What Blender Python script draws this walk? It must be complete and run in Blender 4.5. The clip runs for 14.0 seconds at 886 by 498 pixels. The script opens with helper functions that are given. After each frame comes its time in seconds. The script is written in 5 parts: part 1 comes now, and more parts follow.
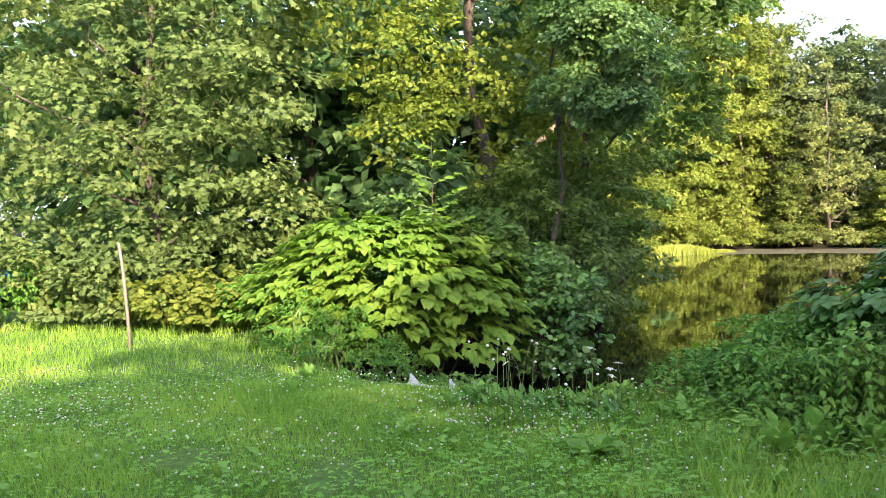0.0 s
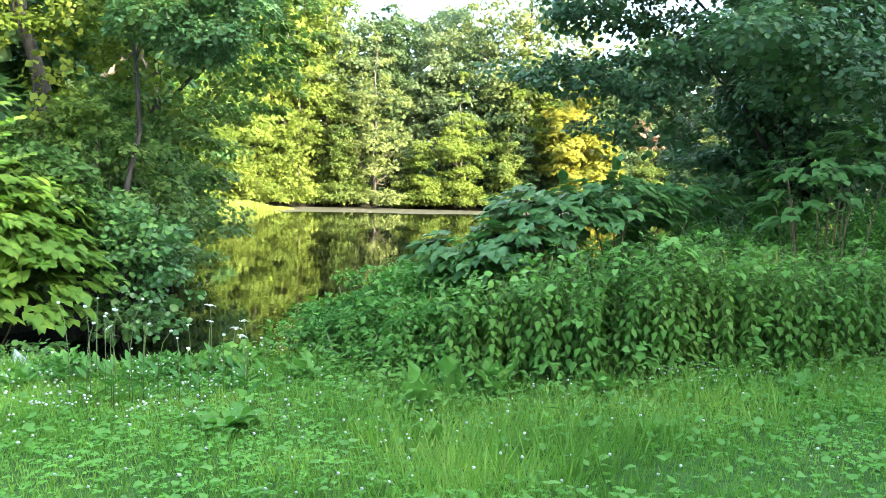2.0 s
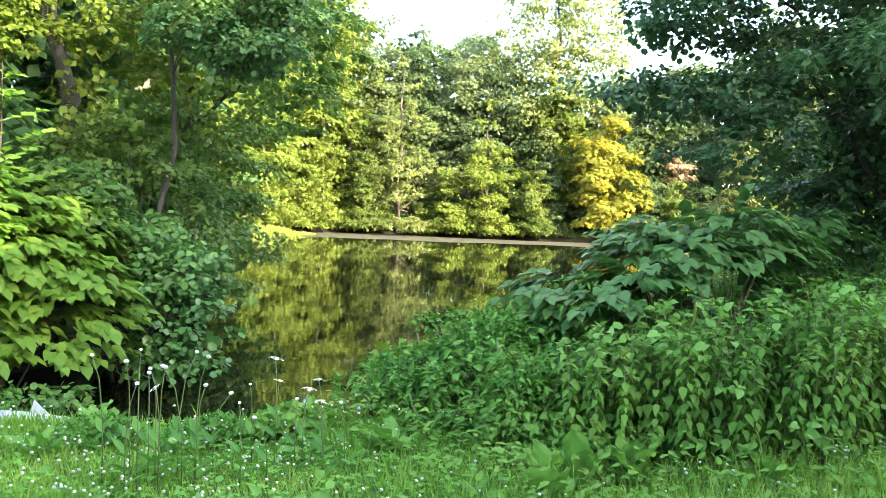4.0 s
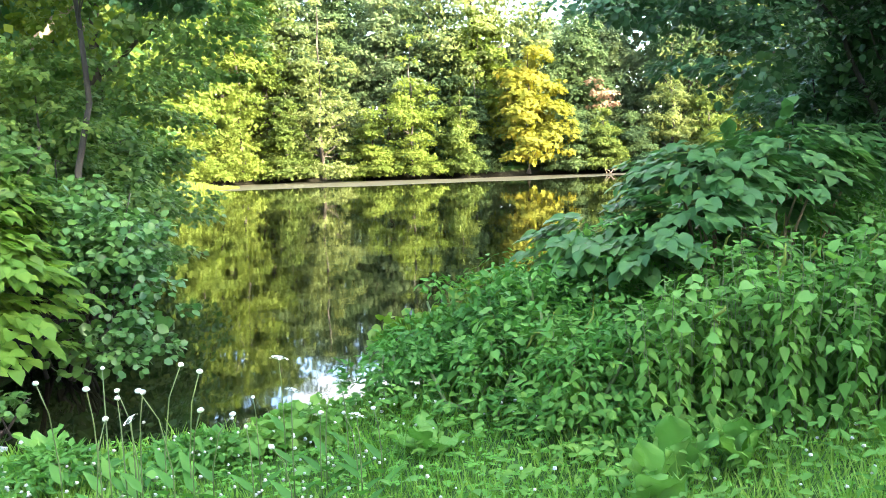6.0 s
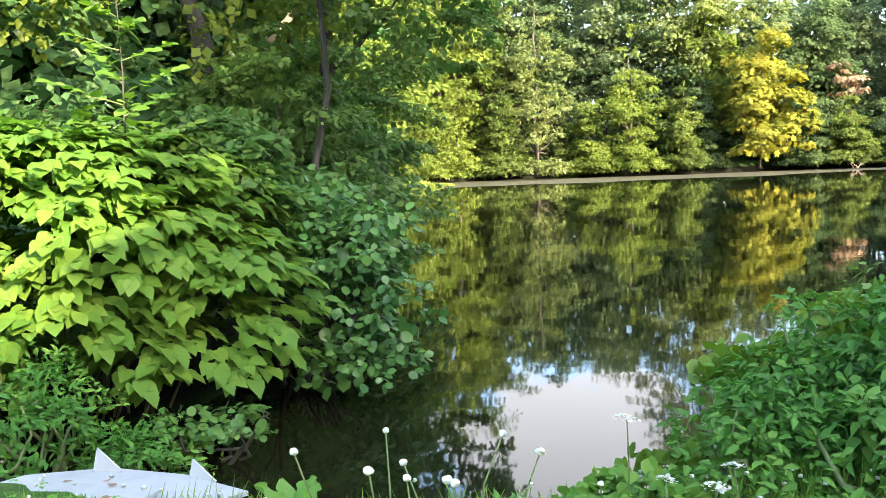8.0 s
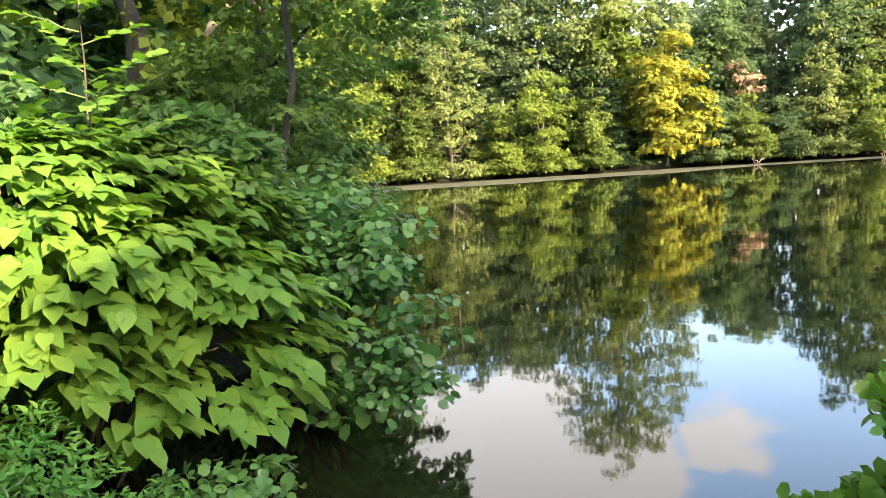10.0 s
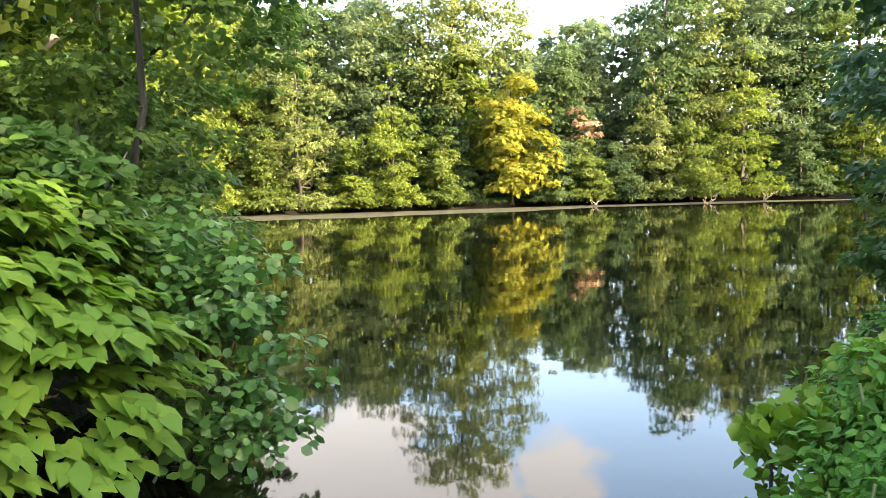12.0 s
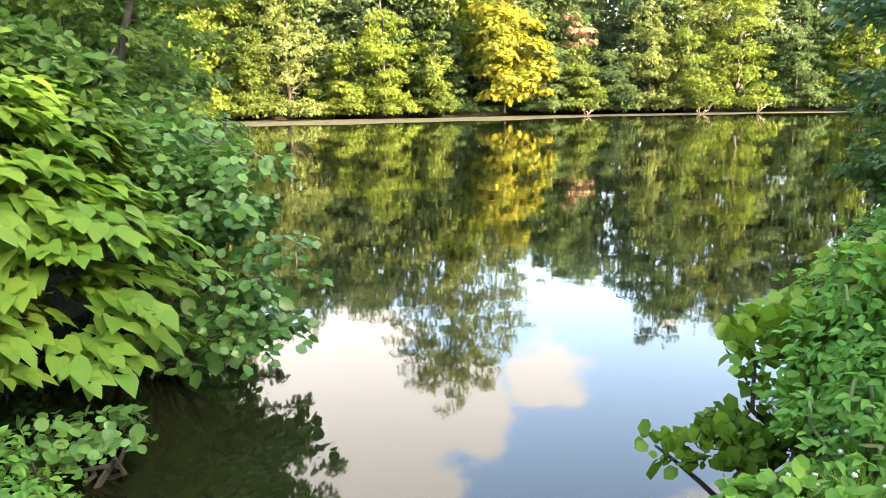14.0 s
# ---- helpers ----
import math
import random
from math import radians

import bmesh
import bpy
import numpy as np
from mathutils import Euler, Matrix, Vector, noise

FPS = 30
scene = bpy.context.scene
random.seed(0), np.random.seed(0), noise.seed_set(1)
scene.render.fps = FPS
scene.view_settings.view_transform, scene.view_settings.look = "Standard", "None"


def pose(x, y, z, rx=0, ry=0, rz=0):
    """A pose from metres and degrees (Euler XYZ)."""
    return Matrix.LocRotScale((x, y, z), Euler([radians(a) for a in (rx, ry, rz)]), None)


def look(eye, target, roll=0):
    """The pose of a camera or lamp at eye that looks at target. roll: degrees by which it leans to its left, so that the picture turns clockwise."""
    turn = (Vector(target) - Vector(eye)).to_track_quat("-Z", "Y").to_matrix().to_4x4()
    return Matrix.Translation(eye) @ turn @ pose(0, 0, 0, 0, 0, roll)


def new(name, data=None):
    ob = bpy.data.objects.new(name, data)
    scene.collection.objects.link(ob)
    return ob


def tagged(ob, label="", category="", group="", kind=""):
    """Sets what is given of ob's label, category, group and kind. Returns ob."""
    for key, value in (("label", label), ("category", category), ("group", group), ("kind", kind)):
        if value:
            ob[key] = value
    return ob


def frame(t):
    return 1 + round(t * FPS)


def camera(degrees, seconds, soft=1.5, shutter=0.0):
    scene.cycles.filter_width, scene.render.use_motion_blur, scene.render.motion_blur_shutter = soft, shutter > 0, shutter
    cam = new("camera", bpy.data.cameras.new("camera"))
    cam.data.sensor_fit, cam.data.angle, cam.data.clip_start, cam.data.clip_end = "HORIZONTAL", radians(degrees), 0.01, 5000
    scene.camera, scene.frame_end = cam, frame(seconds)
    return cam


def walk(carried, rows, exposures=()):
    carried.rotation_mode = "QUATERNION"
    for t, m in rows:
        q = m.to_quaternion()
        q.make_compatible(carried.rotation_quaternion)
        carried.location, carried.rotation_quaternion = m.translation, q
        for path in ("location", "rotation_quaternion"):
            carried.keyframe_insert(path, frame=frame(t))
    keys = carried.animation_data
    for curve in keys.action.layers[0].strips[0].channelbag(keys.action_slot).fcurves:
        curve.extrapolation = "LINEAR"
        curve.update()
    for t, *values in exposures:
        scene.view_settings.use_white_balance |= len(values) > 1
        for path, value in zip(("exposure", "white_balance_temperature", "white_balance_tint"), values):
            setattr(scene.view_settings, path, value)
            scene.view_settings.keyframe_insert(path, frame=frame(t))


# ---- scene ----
cam = camera(57.0, 14.0, 0.9)


def aim(x, y, z, yaw, pitch, roll):
    a, p = radians(yaw), radians(pitch)
    way = Vector((-math.sin(a) * math.cos(p), math.cos(a) * math.cos(p), math.sin(p)))
    return look((x, y, z), Vector((x, y, z)) + way, roll)


walk(cam, [
    (0, aim(0.000, -0.000, 1.661, -0.02, -1.74, -1.42)),
    (0.5, aim(-0.229, 0.194, 1.630, -9.55, -2.19, -1.07)),
    (1, aim(-0.392, 0.377, 1.595, -19.86, -3.57, -0.69)),
    (1.5, aim(-0.456, 0.551, 1.575, -27.69, -4.69, -0.01)),
    (2, aim(-0.370, 0.851, 1.546, -30.89, -4.79, 1.35)),
    (2.5, aim(-0.364, 1.145, 1.565, -30.99, -0.64, 2.05)),
    (3, aim(-0.359, 1.464, 1.559, -30.68, -0.13, 2.01)),
    (3.5, aim(-0.341, 1.820, 1.527, -29.81, -1.57, 2.24)),
    (5.8, aim(-0.306, 3.263, 1.544, -34.04, -6.61, -1.02)),
    (6, aim(-0.263, 3.379, 1.528, -35.11, -7.01, -1.54)),
    (6.5, aim(-0.105, 3.728, 1.497, -35.27, -6.72, -1.51)),
    (7, aim(-0.055, 4.097, 1.475, -31.81, -6.92, -1.31)),
    (7.5, aim(-0.081, 4.477, 1.459, -22.88, -6.83, -1.50)),
    (7.7, aim(-0.093, 4.596, 1.437, -20.86, -6.85, -2.02)),
    (9.8, aim(-0.597, 5.840, 1.365, -22.15, -5.92, -4.53)),
    (10, aim(-0.636, 5.938, 1.391, -27.45, -6.67, -3.54)),
    (10.5, aim(-0.681, 6.124, 1.392, -36.92, -7.51, -2.54)),
    (11, aim(-0.673, 6.169, 1.393, -37.65, -7.82, -2.29)),
    (11.5, aim(-0.666, 6.182, 1.394, -37.88, -7.76, -1.96)),
    (12, aim(-0.689, 6.159, 1.413, -38.36, -4.78, -1.41)),
    (12.5, aim(-0.715, 6.152, 1.406, -38.65, -3.88, -0.87)),
    (13, aim(-0.720, 6.159, 1.387, -38.87, -5.95, -0.63)),
    (13.5, aim(-0.725, 6.163, 1.376, -38.96, -9.58, -0.59)),
    (14, aim(-0.717, 6.161, 1.372, -38.95, -11.15, -0.72)),
], exposures=[(0.0, 3.52, 6500, 22), (1.0, 3.95, 6200, 14), (2.0, 4.27, 5900, 8), (2.5, 4.17, 6017, 9), (3.0, 3.92, 6133, 9), (3.5, 4.02, 6250, 10), (5.8, 4.47, 6053, 9), (6.6, 4.45, 5984, 9), (7.5, 3.92, 6067, 10), (10.0, 3.82, 6650, 12), (10.5, 4.12, 6719, 12), (11.0, 4.27, 6788, 12), (11.7, 4.25, 6884, 12), (12.0, 3.81, 6939, 12), (12.5, 3.62, 6994, 12), (13.0, 3.92, 7062, 12), (14.0, 4.37, 7200, 12)])

# ---- sky and sun ----
WATER_Z = -0.67
SUN_AZ, SUN_EL = radians(162), radians(24)
world = bpy.data.worlds.new("world")
scene.world = world
world.use_nodes = True
wt = world.node_tree
wt.nodes.clear()
w_out = wt.nodes.new("ShaderNodeOutputWorld")
w_bg = wt.nodes.new("ShaderNodeBackground")
w_sky = wt.nodes.new("ShaderNodeTexSky")
w_sky.sky_type = "NISHITA"
w_sky.sun_disc = False
w_sky.sun_elevation, w_sky.sun_rotation = SUN_EL, SUN_AZ
w_sky.air_density, w_sky.dust_density, w_sky.ozone_density = 1.0, 3.2, 1.0
w_tc = wt.nodes.new("ShaderNodeTexCoord")
w_map = wt.nodes.new("ShaderNodeMapping")
w_map.inputs["Scale"].default_value = (1.6, 1.6, 3.2)
w_map.inputs["Location"].default_value = (0.35, 0.1, -0.22)
w_map.inputs["Rotation"].default_value = (0.0, 0.0, -0.64)
w_noise = wt.nodes.new("ShaderNodeTexNoise")
w_noise.inputs["Scale"].default_value = 3.0
w_noise.inputs["Detail"].default_value = 8
w_noise.inputs["Roughness"].default_value = 0.56
w_ramp = wt.nodes.new("ShaderNodeValToRGB")
w_ramp.color_ramp.elements[0].position, w_ramp.color_ramp.elements[1].position = 0.49, 0.56
w_mix = wt.nodes.new("ShaderNodeMix")
w_mix.data_type = "RGBA"
w_mix.inputs[7].default_value = (2.55, 2.5, 2.52, 1)
wt.links.new(w_tc.outputs["Generated"], w_map.inputs["Vector"])
wt.links.new(w_map.outputs["Vector"], w_noise.inputs["Vector"])
# one great cloud to the north-east with a lobe towards the east, thin cover elsewhere
w_last = None
for way, wide, full in [((0.475, 0.76, 0.445), 13.0, 4.5), ((0.59, 0.712, 0.375), 6.0, 2.0), ((0.68, 0.65, 0.336), 4.4, 1.4), ((0.38, 0.72, 0.58), 14.0, 6.0)]:
    w_dot = wt.nodes.new("ShaderNodeVectorMath")
    w_dot.operation = "DOT_PRODUCT"
    w_dot.inputs[1].default_value = Vector(way).normalized()
    w_lobe = wt.nodes.new("ShaderNodeMapRange")
    w_lobe.inputs["From Min"].default_value, w_lobe.inputs["From Max"].default_value = math.cos(radians(wide)), math.cos(radians(full))
    w_lobe.inputs["To Min"].default_value, w_lobe.inputs["To Max"].default_value = -0.1, 0.16
    wt.links.new(w_tc.outputs["Generated"], w_dot.inputs[0])
    wt.links.new(w_dot.outputs["Value"], w_lobe.inputs["Value"])
    if w_last is None:
        w_last = w_lobe
    else:
        w_max = wt.nodes.new("ShaderNodeMath")
        w_max.operation = "MAXIMUM"
        wt.links.new(w_last.outputs[0], w_max.inputs[0])
        wt.links.new(w_lobe.outputs[0], w_max.inputs[1])
        w_last = w_max
w_sum = wt.nodes.new("ShaderNodeMath")
w_sum.operation = "ADD"
wt.links.new(w_last.outputs[0], w_sum.inputs[0])
wt.links.new(w_noise.outputs["Fac"], w_sum.inputs[1])
wt.links.new(w_sum.outputs[0], w_ramp.inputs["Fac"])
wt.links.new(w_ramp.outputs["Color"], w_mix.inputs[0])
wt.links.new(w_sky.outputs["Color"], w_mix.inputs[6])
wt.links.new(w_mix.outputs[2], w_bg.inputs["Color"])
w_bg.inputs["Strength"].default_value = 0.115
wt.links.new(w_bg.outputs["Background"], w_out.inputs["Surface"])

sun_data = bpy.data.lights.new("sun", "SUN")
sun_data.energy, sun_data.angle, sun_data.color = 2.2, radians(0.6), (1.0, 0.81, 0.51)
sun = new("sun", sun_data)
sun_from = Vector((math.sin(SUN_AZ) * math.cos(SUN_EL), math.cos(SUN_AZ) * math.cos(SUN_EL), math.sin(SUN_EL)))
sun.matrix_world = look(sun_from * 60, (0, 0, 0))


# ---- materials ----
def nodes_of(name):
    m = bpy.data.materials.new(name)
    m.use_nodes = True
    t = m.node_tree
    t.nodes.clear()
    return m, t, t.nodes.new("ShaderNodeOutputMaterial")


def add(t, kind, **values):
    n = t.nodes.new(kind)
    for k, v in values.items():
        n.inputs[k.replace("_", " ")].default_value = v
    return n


def ramp(t, stops):
    n = t.nodes.new("ShaderNodeValToRGB")
    els = n.color_ramp.elements
    while len(els) < len(stops):
        els.new(0.5)
    for e, (p, c) in zip(els, stops):
        e.position, e.color = p, (*c, 1)
    return n


def leaf_material(name, dark, mid, light, through_light=0.35, rough=0.45, scale=0.6, gloss=0.2):
    """Leaves: colour by leaf, drifting slowly over the crown; some light shines through."""
    m, t, out = nodes_of(name)
    geo = t.nodes.new("ShaderNodeNewGeometry")
    info = t.nodes.new("ShaderNodeObjectInfo")
    plus = t.nodes.new("ShaderNodeMath")
    plus.operation = "ADD"
    fract = t.nodes.new("ShaderNodeMath")
    fract.operation = "FRACT"
    t.links.new(geo.outputs["Random Per Island"], plus.inputs[0])
    t.links.new(info.outputs["Random"], plus.inputs[1])
    t.links.new(plus.outputs[0], fract.inputs[0])
    pos = t.nodes.new("ShaderNodeNewGeometry")
    big = add(t, "ShaderNodeTexNoise", Scale=scale, Detail=2.0)
    t.links.new(pos.outputs["Position"], big.inputs["Vector"])
    mixf = t.nodes.new("ShaderNodeMath")
    mixf.operation = "MULTIPLY_ADD"
    mixf.inputs[1].default_value = 0.3
    t.links.new(fract.outputs[0], mixf.inputs[0])
    half = t.nodes.new("ShaderNodeMath")
    half.operation = "MULTIPLY_ADD"
    half.inputs[1].default_value, half.inputs[2].default_value = 1.0, -0.14
    t.links.new(big.outputs["Fac"], half.inputs[0])
    t.links.new(half.outputs[0], mixf.inputs[2])
    r = ramp(t, [(0.1, dark), (0.5, mid), (0.92, light)])
    t.links.new(mixf.outputs[0], r.inputs["Fac"])
    fine = add(t, "ShaderNodeTexNoise", Scale=60.0, Detail=2.0)
    t.links.new(pos.outputs["Position"], fine.inputs["Vector"])
    bump = add(t, "ShaderNodeBump", Strength=0.25, Distance=0.004)
    t.links.new(fine.outputs["Fac"], bump.inputs["Height"])
    p = add(t, "ShaderNodeBsdfPrincipled", Roughness=rough)
    p.inputs["Specular IOR Level"].default_value = gloss
    t.links.new(r.outputs["Color"], p.inputs["Base Color"])
    t.links.new(bump.outputs["Normal"], p.inputs["Normal"])
    tr = t.nodes.new("ShaderNodeBsdfTranslucent")
    hs = add(t, "ShaderNodeHueSaturation", Saturation=1.1, Value=1.5)
    t.links.new(r.outputs["Color"], hs.inputs["Color"])
    t.links.new(hs.outputs["Color"], tr.inputs["Color"])
    mx = t.nodes.new("ShaderNodeMixShader")
    mx.inputs[0].default_value = through_light
    t.links.new(p.outputs[0], mx.inputs[1])
    t.links.new(tr.outputs[0], mx.inputs[2])
    t.links.new(mx.outputs[0], out.inputs["Surface"])
    return m


def rough_material(name, stops, scale=8.0, rough=0.85, bump=0.5, stretch=(1, 1, 1), distance=0.02, metal=0.0):
    """Bark, wood, stone, plaster: two scales of mottling with relief."""
    m, t, out = nodes_of(name)
    tc = t.nodes.new("ShaderNodeTexCoord")
    mp = add(t, "ShaderNodeMapping", Scale=stretch)
    t.links.new(tc.outputs["Object"], mp.inputs["Vector"])
    a = add(t, "ShaderNodeTexNoise", Scale=scale, Detail=6.0, Roughness=0.65)
    b = add(t, "ShaderNodeTexNoise", Scale=scale * 0.15, Detail=2.0)
    t.links.new(mp.outputs["Vector"], a.inputs["Vector"])
    t.links.new(mp.outputs["Vector"], b.inputs["Vector"])
    mix = t.nodes.new("ShaderNodeMath")
    mix.operation = "MULTIPLY_ADD"
    mix.inputs[1].default_value = 0.6
    h = t.nodes.new("ShaderNodeMath")
    h.operation = "MULTIPLY"
    h.inputs[1].default_value = 0.4
    t.links.new(b.outputs["Fac"], h.inputs[0])
    t.links.new(a.outputs["Fac"], mix.inputs[0])
    t.links.new(h.outputs[0], mix.inputs[2])
    r = ramp(t, stops)
    t.links.new(mix.outputs[0], r.inputs["Fac"])
    bp = add(t, "ShaderNodeBump", Strength=bump, Distance=distance)
    t.links.new(a.outputs["Fac"], bp.inputs["Height"])
    p = add(t, "ShaderNodeBsdfPrincipled", Roughness=rough, Metallic=metal)
    t.links.new(r.outputs["Color"], p.inputs["Base Color"])
    t.links.new(bp.outputs["Normal"], p.inputs["Normal"])
    t.links.new(p.outputs[0], out.inputs["Surface"])
    return m


BARK = rough_material("bark", [(0.3, (0.018, 0.015, 0.011)), (0.5, (0.042, 0.035, 0.027)), (0.75, (0.085, 0.073, 0.058))], 9, 0.9, 0.9, (1, 1, 0.3), 0.04)
DEAD_WOOD = rough_material("dead_wood", [(0.3, (0.16, 0.115, 0.08)), (0.7, (0.33, 0.26, 0.2))], 14, 0.85, 0.5, (1, 1, 0.3))
STEM = rough_material("stem", [(0.3, (0.05, 0.09, 0.02)), (0.7, (0.13, 0.17, 0.05))], 20, 0.6, 0.2)
RED_STEM = rough_material("red_stem", [(0.3, (0.09, 0.06, 0.025)), (0.7, (0.16, 0.13, 0.05))], 20, 0.6, 0.2)
STONE = rough_material("stone", [(0.25, (0.36, 0.37, 0.38)), (0.5, (0.5, 0.51, 0.52)), (0.8, (0.62, 0.62, 0.61))], 7, 0.8, 0.4, distance=0.006)
POST = rough_material("post", [(0.3, (0.06, 0.055, 0.045)), (0.7, (0.14, 0.125, 0.105))], 16, 0.6, 0.3)
FILM = rough_material("surface_film", [(0.3, (0.03, 0.031, 0.019)), (0.7, (0.06, 0.058, 0.04))], 1.2, 0.5, 0.15, distance=0.01)

ALDER = leaf_material("alder_leaf", (0.05, 0.086, 0.015), (0.096, 0.138, 0.022), (0.17, 0.2, 0.032), 0.45, 0.5, 0.6, 0.1)
ALDER_DARK = leaf_material("alder_dark_leaf", (0.034, 0.085, 0.032), (0.066, 0.138, 0.048), (0.12, 0.2, 0.062), 0.45, 0.4, 0.6, 0.3)
ALDER_BUSH = leaf_material("alder_bush_leaf", (0.028, 0.082, 0.021), (0.056, 0.135, 0.032), (0.115, 0.21, 0.043), 0.35, 0.38, 0.9, 0.28)
MAPLE = leaf_material("maple_leaf", (0.042, 0.08, 0.026), (0.08, 0.124, 0.04), (0.13, 0.168, 0.053), 0.42, 0.5, 0.6, 0.12)
KNOTWEED = leaf_material("knotweed_leaf", (0.05, 0.125, 0.018), (0.09, 0.178, 0.025), (0.16, 0.243, 0.035), 0.42, 0.45, 0.6, 0.18)
# the same knotweed leaf, darkened and bluer to paint in the overhanging tree's shade
KNOT_SHADE = leaf_material("shaded_knotweed_leaf", (0.03, 0.088, 0.02), (0.055, 0.128, 0.03), (0.092, 0.175, 0.038), 0.35, 0.45, 0.6, 0.25)
HERB = leaf_material("herb_leaf", (0.036, 0.105, 0.018), (0.066, 0.17, 0.028), (0.12, 0.23, 0.04), 0.35, 0.5, 1.2, 0.15)
NETTLE = leaf_material("nettle_leaf", (0.05, 0.13, 0.02), (0.09, 0.195, 0.032), (0.15, 0.25, 0.045), 0.35, 0.55, 1.2, 0.12)
SHRUB = leaf_material("fresh_alder_leaf", (0.055, 0.115, 0.013), (0.1, 0.175, 0.02), (0.165, 0.24, 0.03), 0.35, 0.4)
DOCK = leaf_material("dock_leaf", (0.07, 0.17, 0.028), (0.11, 0.235, 0.042), (0.165, 0.3, 0.065), 0.4, 0.5)
GRASS = leaf_material("grass_blade", (0.062, 0.152, 0.022), (0.136, 0.256, 0.04), (0.29, 0.39, 0.085), 0.45, 0.5, 0.9, 0.12)
CLOVER = leaf_material("clover_leaf", (0.068, 0.175, 0.026), (0.116, 0.265, 0.042), (0.18, 0.35, 0.06), 0.35, 0.55, 0.9, 0.12)
FAR_GREEN = leaf_material("far_green_leaf", (0.05, 0.08, 0.022), (0.094, 0.13, 0.033), (0.15, 0.185, 0.045), 0.5, 0.65, 0.25, 0.06)
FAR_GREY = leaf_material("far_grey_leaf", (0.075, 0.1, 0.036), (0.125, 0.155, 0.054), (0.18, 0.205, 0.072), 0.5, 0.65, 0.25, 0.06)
# paler, bluer far leaf: haze over the distance is mixed into the colour
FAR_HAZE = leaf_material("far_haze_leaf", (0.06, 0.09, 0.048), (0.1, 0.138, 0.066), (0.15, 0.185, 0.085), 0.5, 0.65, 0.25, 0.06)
# dark far leaf: shade in the gaps and low shrubs is painted into it
FAR_DARK = leaf_material("far_dark_leaf", (0.032, 0.056, 0.026), (0.06, 0.094, 0.04), (0.1, 0.138, 0.052), 0.5, 0.65, 0.25, 0.06)
# darker copy of the dark alder leaf, with the right bank's shade in its colour
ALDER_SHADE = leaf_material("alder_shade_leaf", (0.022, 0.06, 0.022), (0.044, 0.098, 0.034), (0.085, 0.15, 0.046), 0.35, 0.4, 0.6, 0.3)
ALDER_MID = leaf_material("alder_mid_leaf", (0.03, 0.075, 0.018), (0.066, 0.128, 0.03), (0.14, 0.2, 0.042), 0.45)
FAR_LIME = leaf_material("far_lime_leaf", (0.06, 0.09, 0.02), (0.108, 0.148, 0.03), (0.165, 0.2, 0.042), 0.5, 0.65, 0.25, 0.06)
CHESTNUT = leaf_material("chestnut_leaf", (0.08, 0.1, 0.014), (0.145, 0.152, 0.022), (0.225, 0.195, 0.03), 0.4, 0.65, 0.5, 0.06)
BROWN_LEAF = leaf_material("brown_leaf", (0.13, 0.085, 0.055), (0.22, 0.15, 0.1), (0.32, 0.23, 0.15), 0.3, 0.65, 0.5, 0.08)
REED = leaf_material("reed_blade", (0.09, 0.125, 0.025), (0.165, 0.21, 0.04), (0.26, 0.285, 0.07), 0.35, 0.5, 0.3)
WHITE_PETAL = leaf_material("white_petal", (0.42, 0.44, 0.34), (0.56, 0.57, 0.49), (0.68, 0.68, 0.64), 0.3, 0.6)


def ground_material():
    """Turf and soil, turning near black low on the bank."""
    m, t, out = nodes_of("ground")
    geo = t.nodes.new("ShaderNodeNewGeometry")
    a = add(t, "ShaderNodeTexNoise", Scale=14.0, Detail=6.0, Roughness=0.65)
    b2 = add(t, "ShaderNodeTexNoise", Scale=1.4, Detail=3.0)
    t.links.new(geo.outputs["Position"], a.inputs["Vector"])
    t.links.new(geo.outputs["Position"], b2.inputs["Vector"])
    turf = ramp(t, [(0.3, (0.025, 0.05, 0.01)), (0.5, (0.045, 0.1, 0.016)), (0.72, (0.085, 0.12, 0.035))])
    low_tone = ramp(t, [(0.3, (0.005, 0.005, 0.003)), (0.7, (0.018, 0.017, 0.01))])
    t.links.new(a.outputs["Fac"], turf.inputs["Fac"])
    t.links.new(a.outputs["Fac"], low_tone.inputs["Fac"])
    xyz = t.nodes.new("ShaderNodeSeparateXYZ")
    t.links.new(geo.outputs["Position"], xyz.inputs[0])
    low = t.nodes.new("ShaderNodeMapRange")
    low.inputs["From Min"].default_value, low.inputs["From Max"].default_value = -0.12, -0.35
    t.links.new(xyz.outputs["Z"], low.inputs["Value"])
    mx = t.nodes.new("ShaderNodeMix")
    mx.data_type = "RGBA"
    t.links.new(low.outputs["Result"], mx.inputs[0])
    t.links.new(turf.outputs["Color"], mx.inputs[6])
    t.links.new(low_tone.outputs["Color"], mx.inputs[7])
    bp = add(t, "ShaderNodeBump", Strength=0.8, Distance=0.03)
    t.links.new(a.outputs["Fac"], bp.inputs["Height"])
    p = add(t, "ShaderNodeBsdfPrincipled", Roughness=0.95)
    p.inputs["Specular IOR Level"].default_value = 0.15
    t.links.new(mx.outputs[2], p.inputs["Base Color"])
    t.links.new(bp.outputs["Normal"], p.inputs["Normal"])
    t.links.new(p.outputs[0], out.inputs["Surface"])
    return m


GROUND = ground_material()


